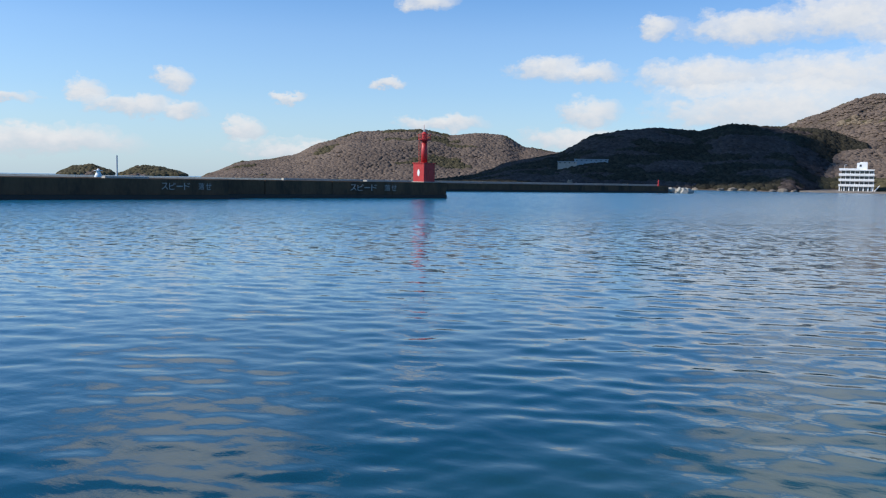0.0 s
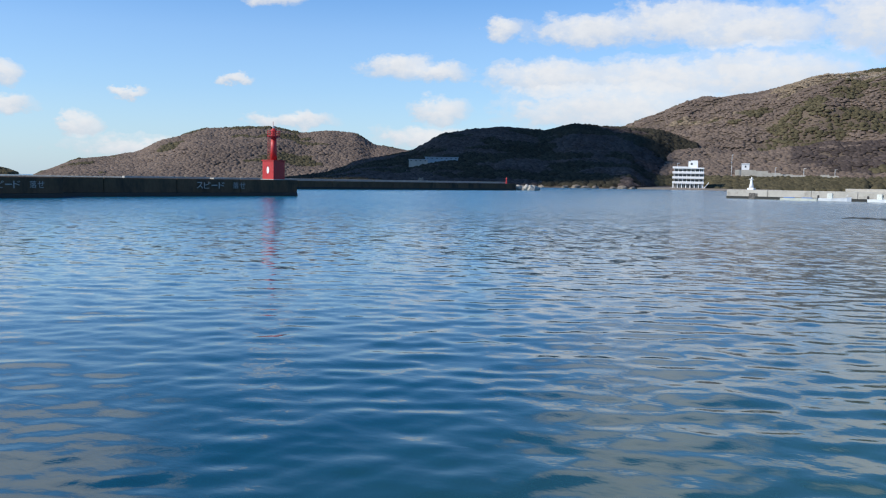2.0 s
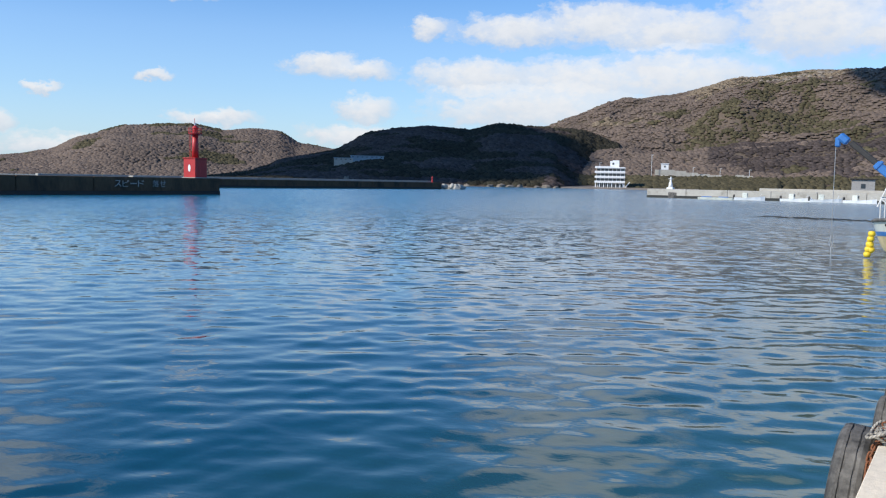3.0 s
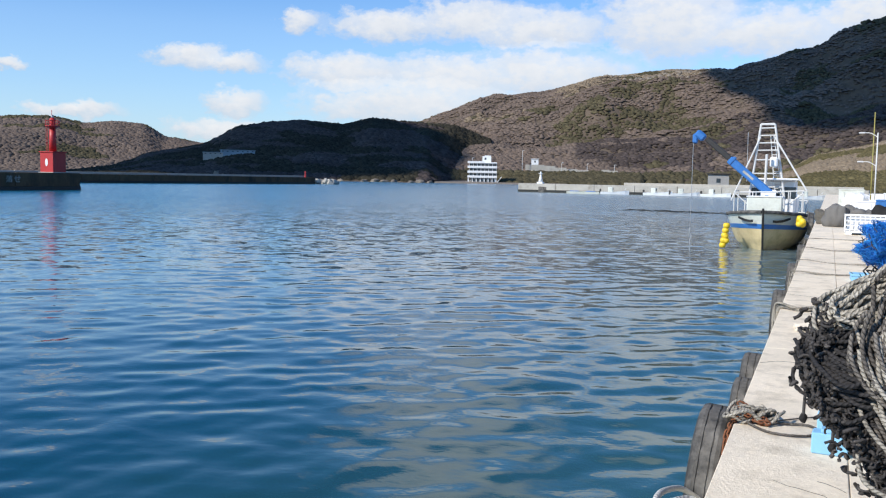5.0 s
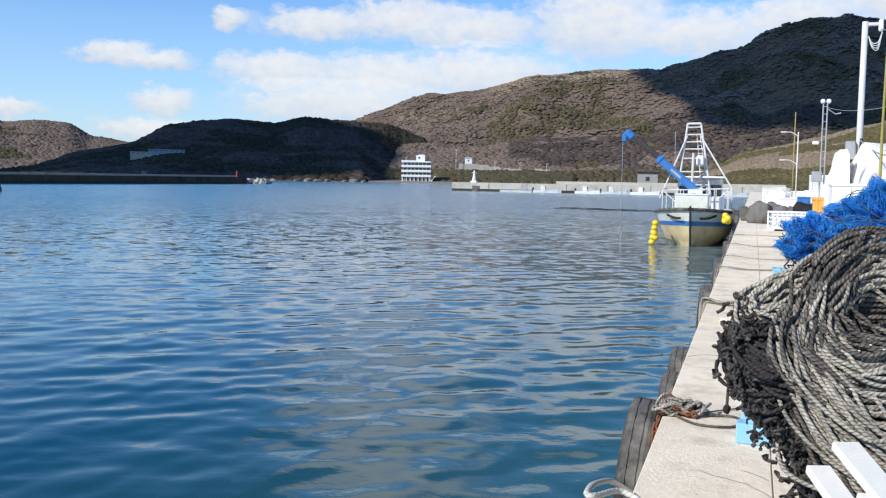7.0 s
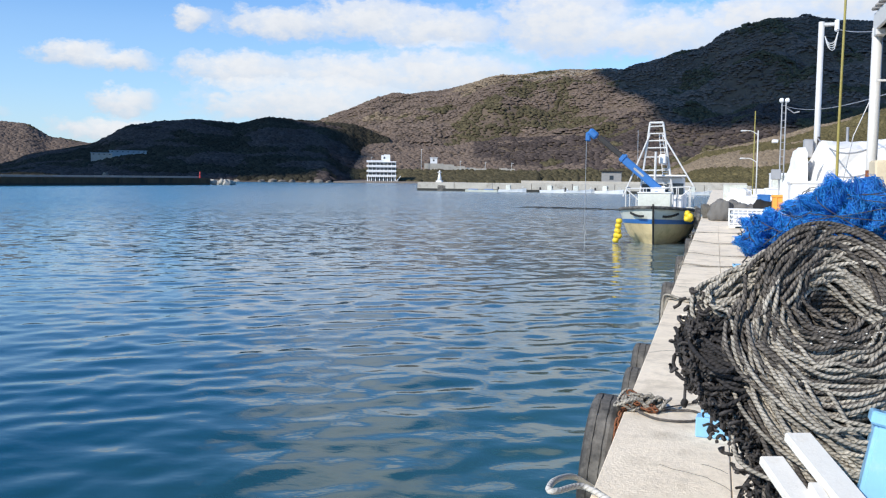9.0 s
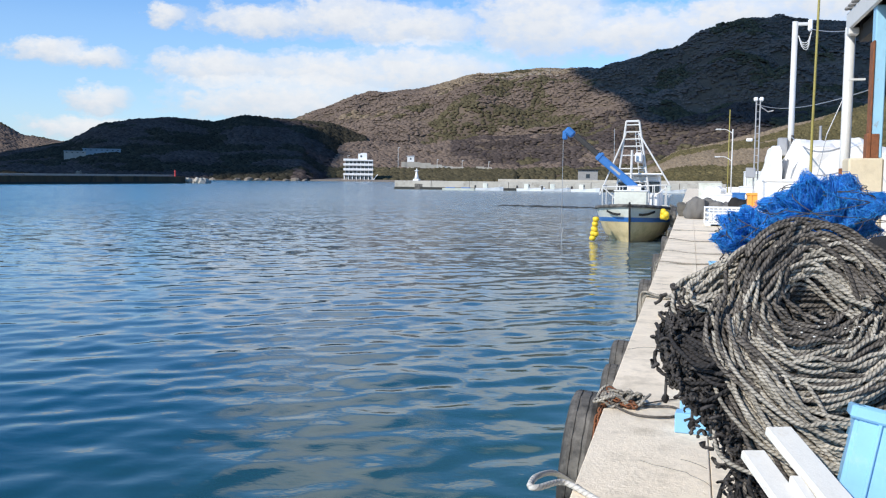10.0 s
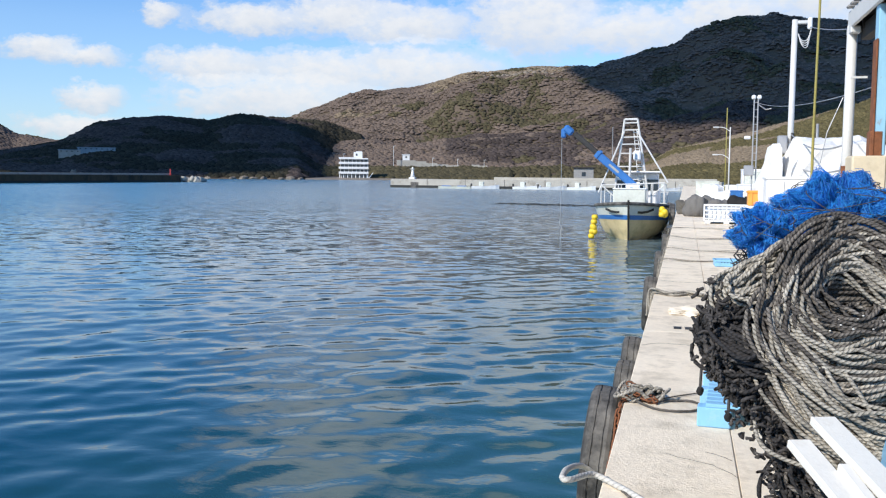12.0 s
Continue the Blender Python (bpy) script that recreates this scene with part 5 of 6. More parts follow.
    lay("foot_tangle", hank_paths(rng, (1.06, 3.32, 1.55), (1, 0.1, 0.1), (0.1, 0.5, 0.8), 0.17, 0.12, (0.035, 0.05), 104, wobble=0.022), R, ROPE_GREY)
    # crusted knots hanging down the side
    line = [Vector(p) for p in ((0.50, 3.58, 2.42), (0.485, 3.50, 2.28), (0.52, 3.42, 2.17), (0.63, 3.36, 2.07), (0.71, 3.32, 1.97), (0.77, 3.29, 1.87), (0.80, 3.27, 1.77), (0.83, 3.26, 1.67), (0.86, 3.26, 1.55), (0.88, 3.26, 1.43))]
    knots, loops = [], []
    for i in range(1400):
        t = rng.uniform(0, len(line) - 1.001)
        a = line[int(t)].lerp(line[int(t) + 1], t % 1)
        wide = 0.026 + 0.036 * t / 9
        p = np.array(a) + rng.normal(0, 1, 3) * (wide * 0.9, 0.05, 0.03)
        q = rng.uniform(0.006, 0.016)
        ph = rng.uniform(0, 6.28)
        s = np.linspace(0, 2.2 * np.pi, 12)
        ax = rng.normal(0, 1, (2, 3))
        ax[0] /= np.linalg.norm(ax[0])
        ax[1] -= ax[0] * (ax[1] @ ax[0])
        ax[1] /= np.linalg.norm(ax[1])
        loops.append(p + q * (np.outer(np.cos(s + ph), ax[0]) + np.outer(np.sin(s + ph), ax[1])) + np.outer(s, rng.normal(0, 0.003, 3)))
    part("knot_mass", rope_mesh("knot_mass", loops, rng.uniform(0.004, 0.0075, len(loops)), CRUST, n=5, pitch=0.02), None, ob, "dark crusted rope knots")["kind"] = "stuff"
    balls = bmesh.new()
    for i in range(240):
        t = rng.uniform(0, len(line) - 1.001)
        a = line[int(t)].lerp(line[int(t) + 1], t % 1)
        p = a + Vector(rng.normal(0, 1, 3) * (0.020 + 0.003 * t, 0.05, 0.03))
        m = Matrix.Translation(p) @ Matrix.Rotation(rng.uniform(0, 6), 4, "X") @ Matrix.Diagonal((1, rng.uniform(0.6, 1.2), rng.uniform(0.7, 1.5), 1))
        bmesh.ops.create_icosphere(balls, subdivisions=1, radius=rng.uniform(0.007, 0.016), matrix=m)
    for v in balls.verts:
        v.co += 0.011 * Vector(noise.noise_vector(v.co * 70))
    part("knot_crust", balls, CRUST, ob, "dark crusted rope knots")["kind"] = "stuff"
    # crust of shells caught in the rope
    flecks = lump_set(rng, 620)
    part("shell_flecks", flecks, STYRO, ob, "small pale shells caught in the rope")["kind"] = "stuff"
    for x, y, z, l in ((0.452, 3.79, 2.10, 0.10), (0.56, 3.62, 2.03, 0.09)):
        part("weight_cord", tube(spline([(x + 0.02, y, z + 0.05), (x, y, z), (x - 0.005, y, z - l)], 0.02), 0.007, 6), NET_CORD, ob)
        part("weight", lump((x - 0.005, y, z - l - 0.015), (0.016, 0.016, 0.02), 0.2, 3, 2), ROPE_DARK, ob, "small lead weight")
    return ob


def lump_set(rng, count):
    bm = bmesh.new()
    for _ in range(count):
        a = rng.uniform(0, 2 * np.pi)
        k = rng.uniform(0.75, 1.3)
        p = Vector((0.965 + 0.22 * k * math.cos(a), 3.42 + 0.09 * math.sin(a), 2.46 + 0.2 * k * math.sin(a)))
        if rng.random() < 0.4:
            p = Vector((rng.uniform(0.78, 1.25), 3.36 + rng.uniform(-0.05, 0.05), rng.uniform(2.02, 2.4)))
        r = rng.uniform(0.0015, 0.0042)
        bmesh.ops.create_icosphere(bm, subdivisions=1, radius=r, matrix=Matrix.Translation(p) @ Matrix.Diagonal((1.4, 1, 0.8, 1)))
    return bm


build_rope_pile()


def build_net(name, c, s, seed, strands, label, mat=NET_BLUE, thick=(0.0012, 0.0028), cords=18, core=None):
    """A heap of netting: a lumpy body under many drawn-out strands."""
    rng = np.random.default_rng(seed)
    ob = thing(name, (0, 0, 0), 0, label, "fishing net")
    part("net_body", clip_floor(lump(c, tuple(k * 0.90 for k in s), 0.55, seed, 5, 2.4), QUAY + 0.004), mat, ob)
    paths, rad = [], []
    for _ in range(strands):
        a0, e0 = rng.uniform(0, 2 * np.pi), rng.uniform(-0.1, 1.5)
        da, de = rng.normal(0, 0.35), rng.normal(-0.9, 0.5)
        t = np.linspace(0, 1, 10)
        a, e = a0 + da * t, e0 + de * t + 0.1 * np.sin(6 * t + rng.uniform(0, 6))
        k = 0.93 + 0.55 * np.array([noise.fractal(Vector((math.cos(ee) * math.cos(aa), math.cos(ee) * math.sin(aa), math.sin(ee))) * 2.4 + Vector((seed * 7.3, seed * 3.1, seed)), 1.0, 2.0, 3) for aa, ee in zip(a, e)]) + 0.05 * np.sin(7 * t + rng.uniform(0, 6)) + rng.uniform(-0.05, 0.09)
        p = np.stack([c[0] + s[0] * k * np.cos(e) * np.cos(a), c[1] + s[1] * k * np.cos(e) * np.sin(a), c[2] + s[2] * k * np.sin(e)], 1)
        p += rng.normal(0, 0.004, p.shape)
        p[:, 2] = np.maximum(p[:, 2], QUAY + 0.01)
        paths.append(p)
        rad.append(rng.uniform(*thick))
    half = len(paths) // 2
    part("net_twine", rope_mesh("net_twine", paths[:half], rad[:half], mat, n=3, lobes=0), None, ob)["kind"] = "stuff"
    part("net_sheen", rope_mesh("net_sheen", paths[half:], rad[half:], NET_AZURE if mat == NET_BLUE else mat, n=3, lobes=0), None, ob)["kind"] = "stuff"
    paths = []
    for _ in range(cords):
        a0 = rng.uniform(0, 2 * np.pi)
        t = np.linspace(0, 1, 30)
        a, e = a0 + rng.normal(0, 1.6) * t, rng.uniform(0.1, 1.2) - rng.uniform(0.2, 1.2) * t
        k = 1.04 + 0.12 * np.abs(np.sin(5 * t + rng.uniform(0, 6)))
        p = np.stack([c[0] + s[0] * k * np.cos(e) * np.cos(a), c[1] + s[1] * k * np.cos(e) * np.sin(a), c[2] + s[2] * k * np.sin(e)], 1)
        p[:, 2] = np.maximum(p[:, 2], QUAY + 0.01)
        paths.append(p)
    part("net_cord", rope_mesh("net_cord", paths, 0.0036, NET_CORD, n=6, lobes=3, pitch=0.03), None, ob, "dark net cord")
    return ob


build_net("dark_net", (1.55, 8.1, 1.75), (0.78, 0.75, 0.66), 31, 500, "heap of dark grey netting below blue nets", NET_CORD, (0.004, 0.008), 40)
build_net("blue_net", (1.04, 7.85, 2.43), (0.27, 0.32, 0.20), 33, 1800, "small tangled bright blue fishing net on heap")
build_net("blue_net", (1.62, 8.1, 2.60), (0.42, 0.42, 0.29), 34, 3200, "large tangled bright blue fishing net on heap")


def open_box(ob, w, d, h, wall=0.02):
    """The floor, four walls and thick rim of a plastic tote, as parts of ob."""
    part("tote_floor", box((0, 0, wall / 2), (w - wall, d - wall, wall)), PALE_BLUE, ob)
    for x, y, a, b in ((0, -d / 2, w, wall), (0, d / 2, w, wall), (-w / 2, 0, wall, d), (w / 2, 0, wall, d)):
        side = part("side_wall", box((x, y, h / 2), (a, b, h), bevel=0.004), PALE_BLUE, ob)
        part("rim", box((x, y, h - 0.02), (a + 0.03, b + 0.03, 0.04), bevel=0.006), PALE_BLUE, side)


def build_tote(m, label, size=(0.62, 0.42, 0.30)):
    ob = thing("fish_tote", label=label, category="plastic box", group="pale blue fish boxes")
    open_box(ob, *size)
    w, d, h = size
    for i in range(5):
        for j in range(2):
            part("vent", box((-0.1 + 0.05 * i, -d / 2 - 0.0115, h * 0.62 + 0.04 * j), (0.012, 0.004, 0.022), None, 0.001), MASK_BLACK, ob)
    for x in (-w / 2 + 0.06, w / 2 - 0.06):
        part("corner_rib", box((x, -d / 2 - 0.013, h * 0.45), (0.012, 0.012, h * 0.85), None, 0.003), PALE_BLUE, ob)
    ob.matrix_world = m
    return ob


for i in range(2):
    build_tote(pose(1.30, 2.86, QUAY + 0.235 * i, 0, 0, -6 + 5 * i), size=(0.62, 0.42, 0.23), label="pale blue plastic fish box in a stack")
build_tote(pose(1.30, 2.94, QUAY + 0.50, -12, 10, -10), "pale blue plastic fish box tipped on the stack")
build_tote(pose(1.1, 16.2, QUAY, 0, 0, 4), "pale blue plastic fish box on the quay", (0.4, 0.3, 0.12))


def build_pallet(x, y, turn):
    """Plastic pallet: top slats, feet, side slots."""
    ob = thing("pallet", (x, y, QUAY), turn, "pale blue plastic pallet under the rope pile", "pallet")
    for i in range(11):
        part("slat", box((0, -0.5 + 0.1 * i, 0.138), (1.1, 0.088, 0.024), None, 0.004), PALE_BLUE, ob)
    for xx in (-0.5, 0.0, 0.5):
        for yy in (-0.49, 0.0, 0.49):
            part("foot", box((xx, yy, 0.063), (0.28 if xx == 0 else 0.20, 0.12, 0.125), None, 0.008), PALE_BLUE, ob)
    return ob


build_pallet(1.10, 6.06, -3)


def board(name, a, b, w, h, mat, label, group=""):
    a, b = Vector(a), Vector(b)
    d = (b - a).normalized()
    side = d.cross(Vector((0, 0, 1))).normalized()
    rot = Matrix((d, side, side.cross(d))).transposed()
    ob = part(name, box((0, 0, 0), ((b - a).length, w, h), None, 0.004), mat)
    ob.matrix_world = Matrix.Translation((a + b) / 2) @ rot.to_4x4()
    tagged(ob, label, "foam board", group)


board("foam_board", (0.815, 2.98, 2.105), (1.07, 2.28, 1.92), 0.085, 0.030, STYRO, "white foam board leaning on the rope pile", "foam boards")
board("foam_board", (0.735, 2.90, 2.045), (0.96, 2.22, 1.88), 0.075, 0.030, STYRO, "white foam board leaning on the rope pile", "foam boards")
board("foam_board", (0.84, 2.74, 2.005), (0.97, 2.30, 1.88), 0.035, 0.08, STYRO, "white foam board set on edge", "foam boards")
# boxes that carry the boards
build_tote(pose(0.98, 2.42, QUAY, 0, 0, 8), "pale blue plastic fish box under foam boards", (0.5, 0.36, 0.5))


def quay_rope(name, stops, r, mat, label, pitch=None, lobes=2):
    me = rope_mesh(name, [np.array([tuple(p) for p in spline([Vector(s) for s in stops], 0.015)])], r, mat, n=8, lobes=lobes, pitch=pitch or r * 6)
    tagged(new(name, me), label, "rope")


Q = QUAY
quay_rope("mooring_rope", [(0.5, 3.7, Q + 0.018), (0.25, 4.05, Q + 0.018), (0.07, 4.28, Q + 0.02), (-0.05, 4.34, Q + 0.04), (-0.13, 4.12, Q + 0.08), (-0.17, 4.10, Q + 0.09), (-0.17, 4.3, Q + 0.07), (-0.14, 4.7, Q - 0.04), (-0.10, 5.2, Q - 0.26)], 0.016, ROPE_WHITE, "thick pale mooring rope looped over the quay edge", 0.075, 0)
quay_rope("thin_cord", [(0.02, 4.40, Q + 0.012), (0.12, 4.2, Q + 0.012), (0.2, 4.05, Q + 0.012), (0.34, 3.95, Q + 0.012)], 0.007, ROPE_GREY, "thin grey cord on the quay")
quay_rope("cable_loop", [(0.05, 6.05, Q + 0.02), (0.22, 5.86, Q + 0.012), (0.42, 5.86, Q + 0.012), (0.52, 6.0, Q + 0.012), (0.44, 6.14, Q + 0.012), (0.28, 6.1, Q + 0.014), (0.16, 6.04, Q + 0.03)], 0.008, ROPE_GREY, "grey wire loop on the quay")
quay_rope("cable_end", [(0.2, 6.06, Q + 0.02), (0.34, 6.25, Q + 0.012), (0.52, 6.42, Q + 0.012)], 0.005, ROPE_GREY, "loose grey wire end on the quay")


def build_chain():
    """Rusty chain from the tyre over the edge to a heap on the quay."""
    ob = thing("chain", (0, 0, 0), 0, "rusty iron chain holding the tyre fender", "chain")
    line = spline([(-0.09, 5.82, Q - 0.48), (-0.05, 5.90, Q - 0.25), (-0.035, 5.98, Q - 0.06), (0.02, 6.06, Q + 0.03), (0.09, 6.14, Q + 0.03), (0.05, 6.26, Q + 0.03), (-0.03, 6.22, Q + 0.04), (0.02, 6.12, Q + 0.07), (0.12, 6.04, Q + 0.035), (0.2, 6.02, Q + 0.025), (0.12, 6.18, Q + 0.05), (0.02, 6.2, Q + 0.09)], 0.034)
    link = None
    for i in range(len(line) - 1):
        a, b = line[i], line[i + 1]
        d = (b - a).normalized()
        side = d.cross(Vector((0.2, 0.1, 1))).normalized()
        up = side.cross(d)
        if link is None:
            pts = [(0.026 * math.cos(t) + (0.012 if math.cos(t) > 0 else -0.012), 0.017 * math.sin(t), 0) for t in [2 * math.pi * k / 14 for k in range(14)]]
            bm = tube(pts, 0.0065, 6, closed=True)
            link = part("link", bm, RUST, ob, smooth=True)
            o = link
        else:
            o = new("link", link.data)
            o.parent = ob
        spin = Matrix.Rotation(radians(90 * (i % 2) + 20), 3, d)
        rot = spin @ Matrix((d, side, up)).transposed()
        o.matrix_basis = Matrix.Translation((a + b) / 2) @ rot.to_4x4()


build_chain()
rope_rng = np.random.default_rng(5)
heap = hank_paths(rope_rng, (0.10, 6.12, Q + 0.055), (1, 0.2, 0), (-0.2, 1, 0.05), 0.12, 0.08, (0.04, 0.012), 9, wobble=0.03)
tagged(new("rope_coil", rope_mesh("rope_coil", heap, 0.010, ROPE_PALE, pitch=0.06)), "small heap of pale rope round the chain", "rope")
heap = strand_paths(rope_rng, [(-0.06, 11.9, Q - 0.3), (-0.03, 11.95, Q + 0.02), (0.2, 11.75, Q + 0.03), (0.42, 11.9, Q + 0.03), (0.62, 11.7, Q + 0.03)], (0.03, 0.08, 0.006), 7)
tagged(new("rope_coil", rope_mesh("rope_coil", heap, 0.014, ROPE_PALE, pitch=0.07)), "bundle of straw ropes over the quay edge", "rope")
for y, seed in ((16.8, 1), (19.5, 2), (23.5, 3), (27.5, 4)):
    rr = np.random.default_rng(seed)
    heap = strand_paths(rr, [(-0.10, y - 0.2, Q - 0.7), (-0.06, y, Q - 0.1), (0.05, y + 0.2, Q + 0.03), (0.6, y + rr.uniform(-0.6, 0.6), Q + 0.02), (1.5, y + rr.uniform(-0.8, 0.8), Q + 0.02)], (0.02, 0.10, 0.006), 2)
    tagged(new("mooring_line", rope_mesh("mooring_line", heap, 0.010, ROPE_PALE, pitch=0.08)), "grey mooring lines lying over the quay edge", "rope", "mooring lines")

# raised worn concrete patch and drain holes near the edge, their shade painted black
tagged(part("mooring_block", lump((0.43, 10.35, Q + 0.02), (0.24, 0.26, 0.05), 0.5, 6, 4), CONCRETE, smooth=True), "worn lump of concrete on the quay", "concrete block")
for x, w in ((0.325, 0.075), (0.43, 0.06), (0.53, 0.07)):
    ob = thing("mooring_slot", (x, 9.25, Q), 0, "small square slot cast in the quay", "slot", "slots in the quay")
    part("slot_shade", box((0, 0, 0.0035), (w, 0.13, 0.004)), MASK_BLACK, ob)
    part("slot_rim", box((0, 0.075, 0.004), (w + 0.02, 0.012, 0.006)), CONCRETE_PALE, ob)


def build_crate_cage(x, y, turn):
    """White lattice crate, open on top."""
    ob = thing("lattice_crate", (x, y, QUAY), turn, "white plastic lattice crate on the quay", "crate")
    w, d, h = 1.42, 1.1, 0.64
    part("crate_floor", box((0, 0, 0.09), (w, d, 0.06), None, 0.01), WHITE, ob)
    part("liner", box((0, 0.05, 0.34), (w - 0.12, d - 0.2, 0.40)), WHITE, ob)
    for z in (0.16, 0.30, 0.44, 0.61):
        for yy in (-d / 2, d / 2):
            part("side_bar", box((0, yy, z), (w, 0.03, 0.035), None, 0.006), WHITE, ob)
        for xx in (-w / 2, w / 2):
            part("end_bar", box((xx, 0, z), (0.03, d, 0.035), None, 0.006), WHITE, ob)
    for i in range(11):
        part("upright", box((-w / 2 + w * i / 10, -d / 2 - 0.004, 0.36), (0.03, 0.028, 0.55), None, 0.006), WHITE, ob)
    for i in range(8):
        part("end_upright", box((-w / 2 - 0.004, -d / 2 + d * (i + 0.5) / 8, 0.36), (0.028, 0.03, 0.55), None, 0.006), WHITE, ob)
    for xx in (-0.6, 0, 0.6):
        part("foot", box((xx, 0, 0.03), (0.18, d, 0.06), None, 0.01), WHITE, ob)


build_crate_cage(1.72, 31.6, 0)


def build_bag(x, y, s, seed, mat=GREY_BAG, label="slumped grey woven bulk bag on the quay"):
    """A square sack with slumped sides, upright folds and a gathered top."""
    rng = random.Random(seed)
    ph = [rng.uniform(0, 6) for _ in range(4)]
    lean = (rng.uniform(-0.12, 0.12), rng.uniform(-0.1, 0.1))
    rings = []
    n = 48
    for f, k in ((0.0, 0.92), (0.04, 1.0), (0.2, 1.06), (0.4, 1.02), (0.6, 1.0), (0.78, 0.97), (0.90, 0.92), (0.97, 0.80), (1.0, 0.6), (0.98, 0.3), (0.97, 0.06)):
        row = []
        for i in range(n):
            a = 2 * math.pi * i / n
            q = (abs(math.cos(a)) ** 4 + abs(math.sin(a)) ** 4) ** -0.25
            fold = 1 + 0.045 * math.sin(9 * a + ph[0] + 2 * f) + 0.03 * math.sin(17 * a + ph[1] - 3 * f) + 0.05 * math.sin(3 * a + ph[2] + 5 * f)
            fold += 0.26 * noise.noise(Vector((1.7 * math.cos(a) + ph[0], 1.7 * math.sin(a) + ph[1], 2.2 * f))) + 0.10 * noise.noise(Vector((6 * math.cos(a), 6 * math.sin(a) + ph[2], 7 * f)))
            sag = 0.10 * math.sin(2 * a + ph[3]) * f + 0.16 * f * noise.noise(Vector((2.5 * math.cos(a) * k + ph[2], 2.5 * math.sin(a) * k, 1.0)))
            row.append((s[0] * k * q * fold * math.cos(a) + lean[0] * f, s[1] * k * q * fold * math.sin(a) + lean[1] * f, s[2] * (f + sag) + 0.003))
        rings.append(row)
    ob = part("bulk_bag", loft(rings), mat, smooth=True)
    ob.matrix_world = pose(x, y, QUAY, 0, 0, rng.uniform(-15, 15))
    tagged(ob, label, "bag", "bags on the quay")


build_bag(0.80, 36.8, (0.42, 0.42, 0.74), 3)
build_bag(1.75, 38.2, (0.55, 0.5, 0.58), 5)
build_bag(0.45, 39.0, (0.36, 0.45, 0.55), 6, ROPE_PALE, "slumped pale bag of rope on the quay")
build_bag(2.6, 37.0, (0.6, 0.5, 0.75), 7, ROPE_DARK, "dark heap of netting on the quay")
build_bag(1.4, 44.0, (0.45, 0.5, 0.6), 9, GREY_BAG)


def build_tub(x, y, z, s, mat, label, name="fish_tub"):
    ob = thing(name, (x, y, z), 0, label, "tub")
    w, d, h = s
    part("tub_body", box((0, 0, h / 2), s, None, 0.03), mat, ob)
    part("rim", box((0, 0, h - 0.04), (w + 0.06, d + 0.06, 0.07), None, 0.02), mat, ob)
    for xx in (-w * 0.3, w * 0.3):
        part("rib", box((xx, -d / 2 - 0.012, h * 0.45), (0.06, 0.03, h * 0.8), None, 0.008), mat, ob)


build_tub(2.34, 27.2, QUAY, (0.7, 0.7, 0.74), WHITE, "white plastic fish tub below an orange one")
build_tub(2.34, 27.2, QUAY + 0.74, (0.46, 0.5, 0.44), ORANGE, "orange plastic tub stacked on a white tub")
build_tub(3.30, 24.2, QUAY, (1.92, 0.9, 0.78), WHITE, "large white insulated fish tub")
build_tub(3.32, 24.3, QUAY + 0.78, (1.96, 1.0, 0.80), WHITE, "large white insulated fish tub stacked on another")


def build_tarp(name, x0, y0, y1, prof, seed, label):
    """White tarpaulin pulled over stacked gear: flat sides, broken edges, shallow folds."""
    rings = []
    n = 16
    fine = [Vector((a, 0, b)) for a, b in prof]
    line = []
    for p, q in zip(fine, fine[1:]):
        line += [p.lerp(q, k / 6) for k in range(6)]
    line.append(fine[-1])
    for j in range(n + 1):
        v = j / n
        y = y0 + (y1 - y0) * v
        row = []
        for p in line:
            d = noise.noise_vector(Vector((p.x * 1.6, y * 1.6, p.z * 1.6 + seed))) * 0.09 + noise.noise_vector(Vector((p.x * 5, y * 5, p.z * 2 + seed))) * 0.025
            droop = 1 - 0.10 * (abs(v - 0.5) * 2) ** 3
            row.append((x0 + p.x + d.x, y + d.y, max(QUAY + 0.004, QUAY + (p.z - QUAY) * droop + d.z)))
        rings.append(row)
    bm = loft(rings, closed_ring=False)
    bm.verts.ensure_lookup_table()
    k = len(line)
    bm.faces.new([bm.verts[i] for i in range(k)][::-1])
    bm.faces.new([bm.verts[n * k + i] for i in range(k)])
    ob = part(name, bm, TARP)
    tagged(ob, label, "tarpaulin", "tarpaulins")


build_tarp("tarpaulin", 2.95, 25.9, 29.5, [(0.0, QUAY), (0.03, 2.6), (0.22, 3.5), (0.45, 4.06), (1.3, 4.02), (2.0, 4.12), (2.7, 3.8), (2.9, QUAY)], 3, "white tarpaulin draped over stacked fishing gear")
build_tarp("tarpaulin", 2.32, 26.4, 29.0, [(0.0, QUAY), (0.06, 2.7), (0.30, 3.3), (0.42, 3.85), (0.60, 3.9), (0.62, QUAY)], 7, "narrow white tarpaulin over leaning gear")


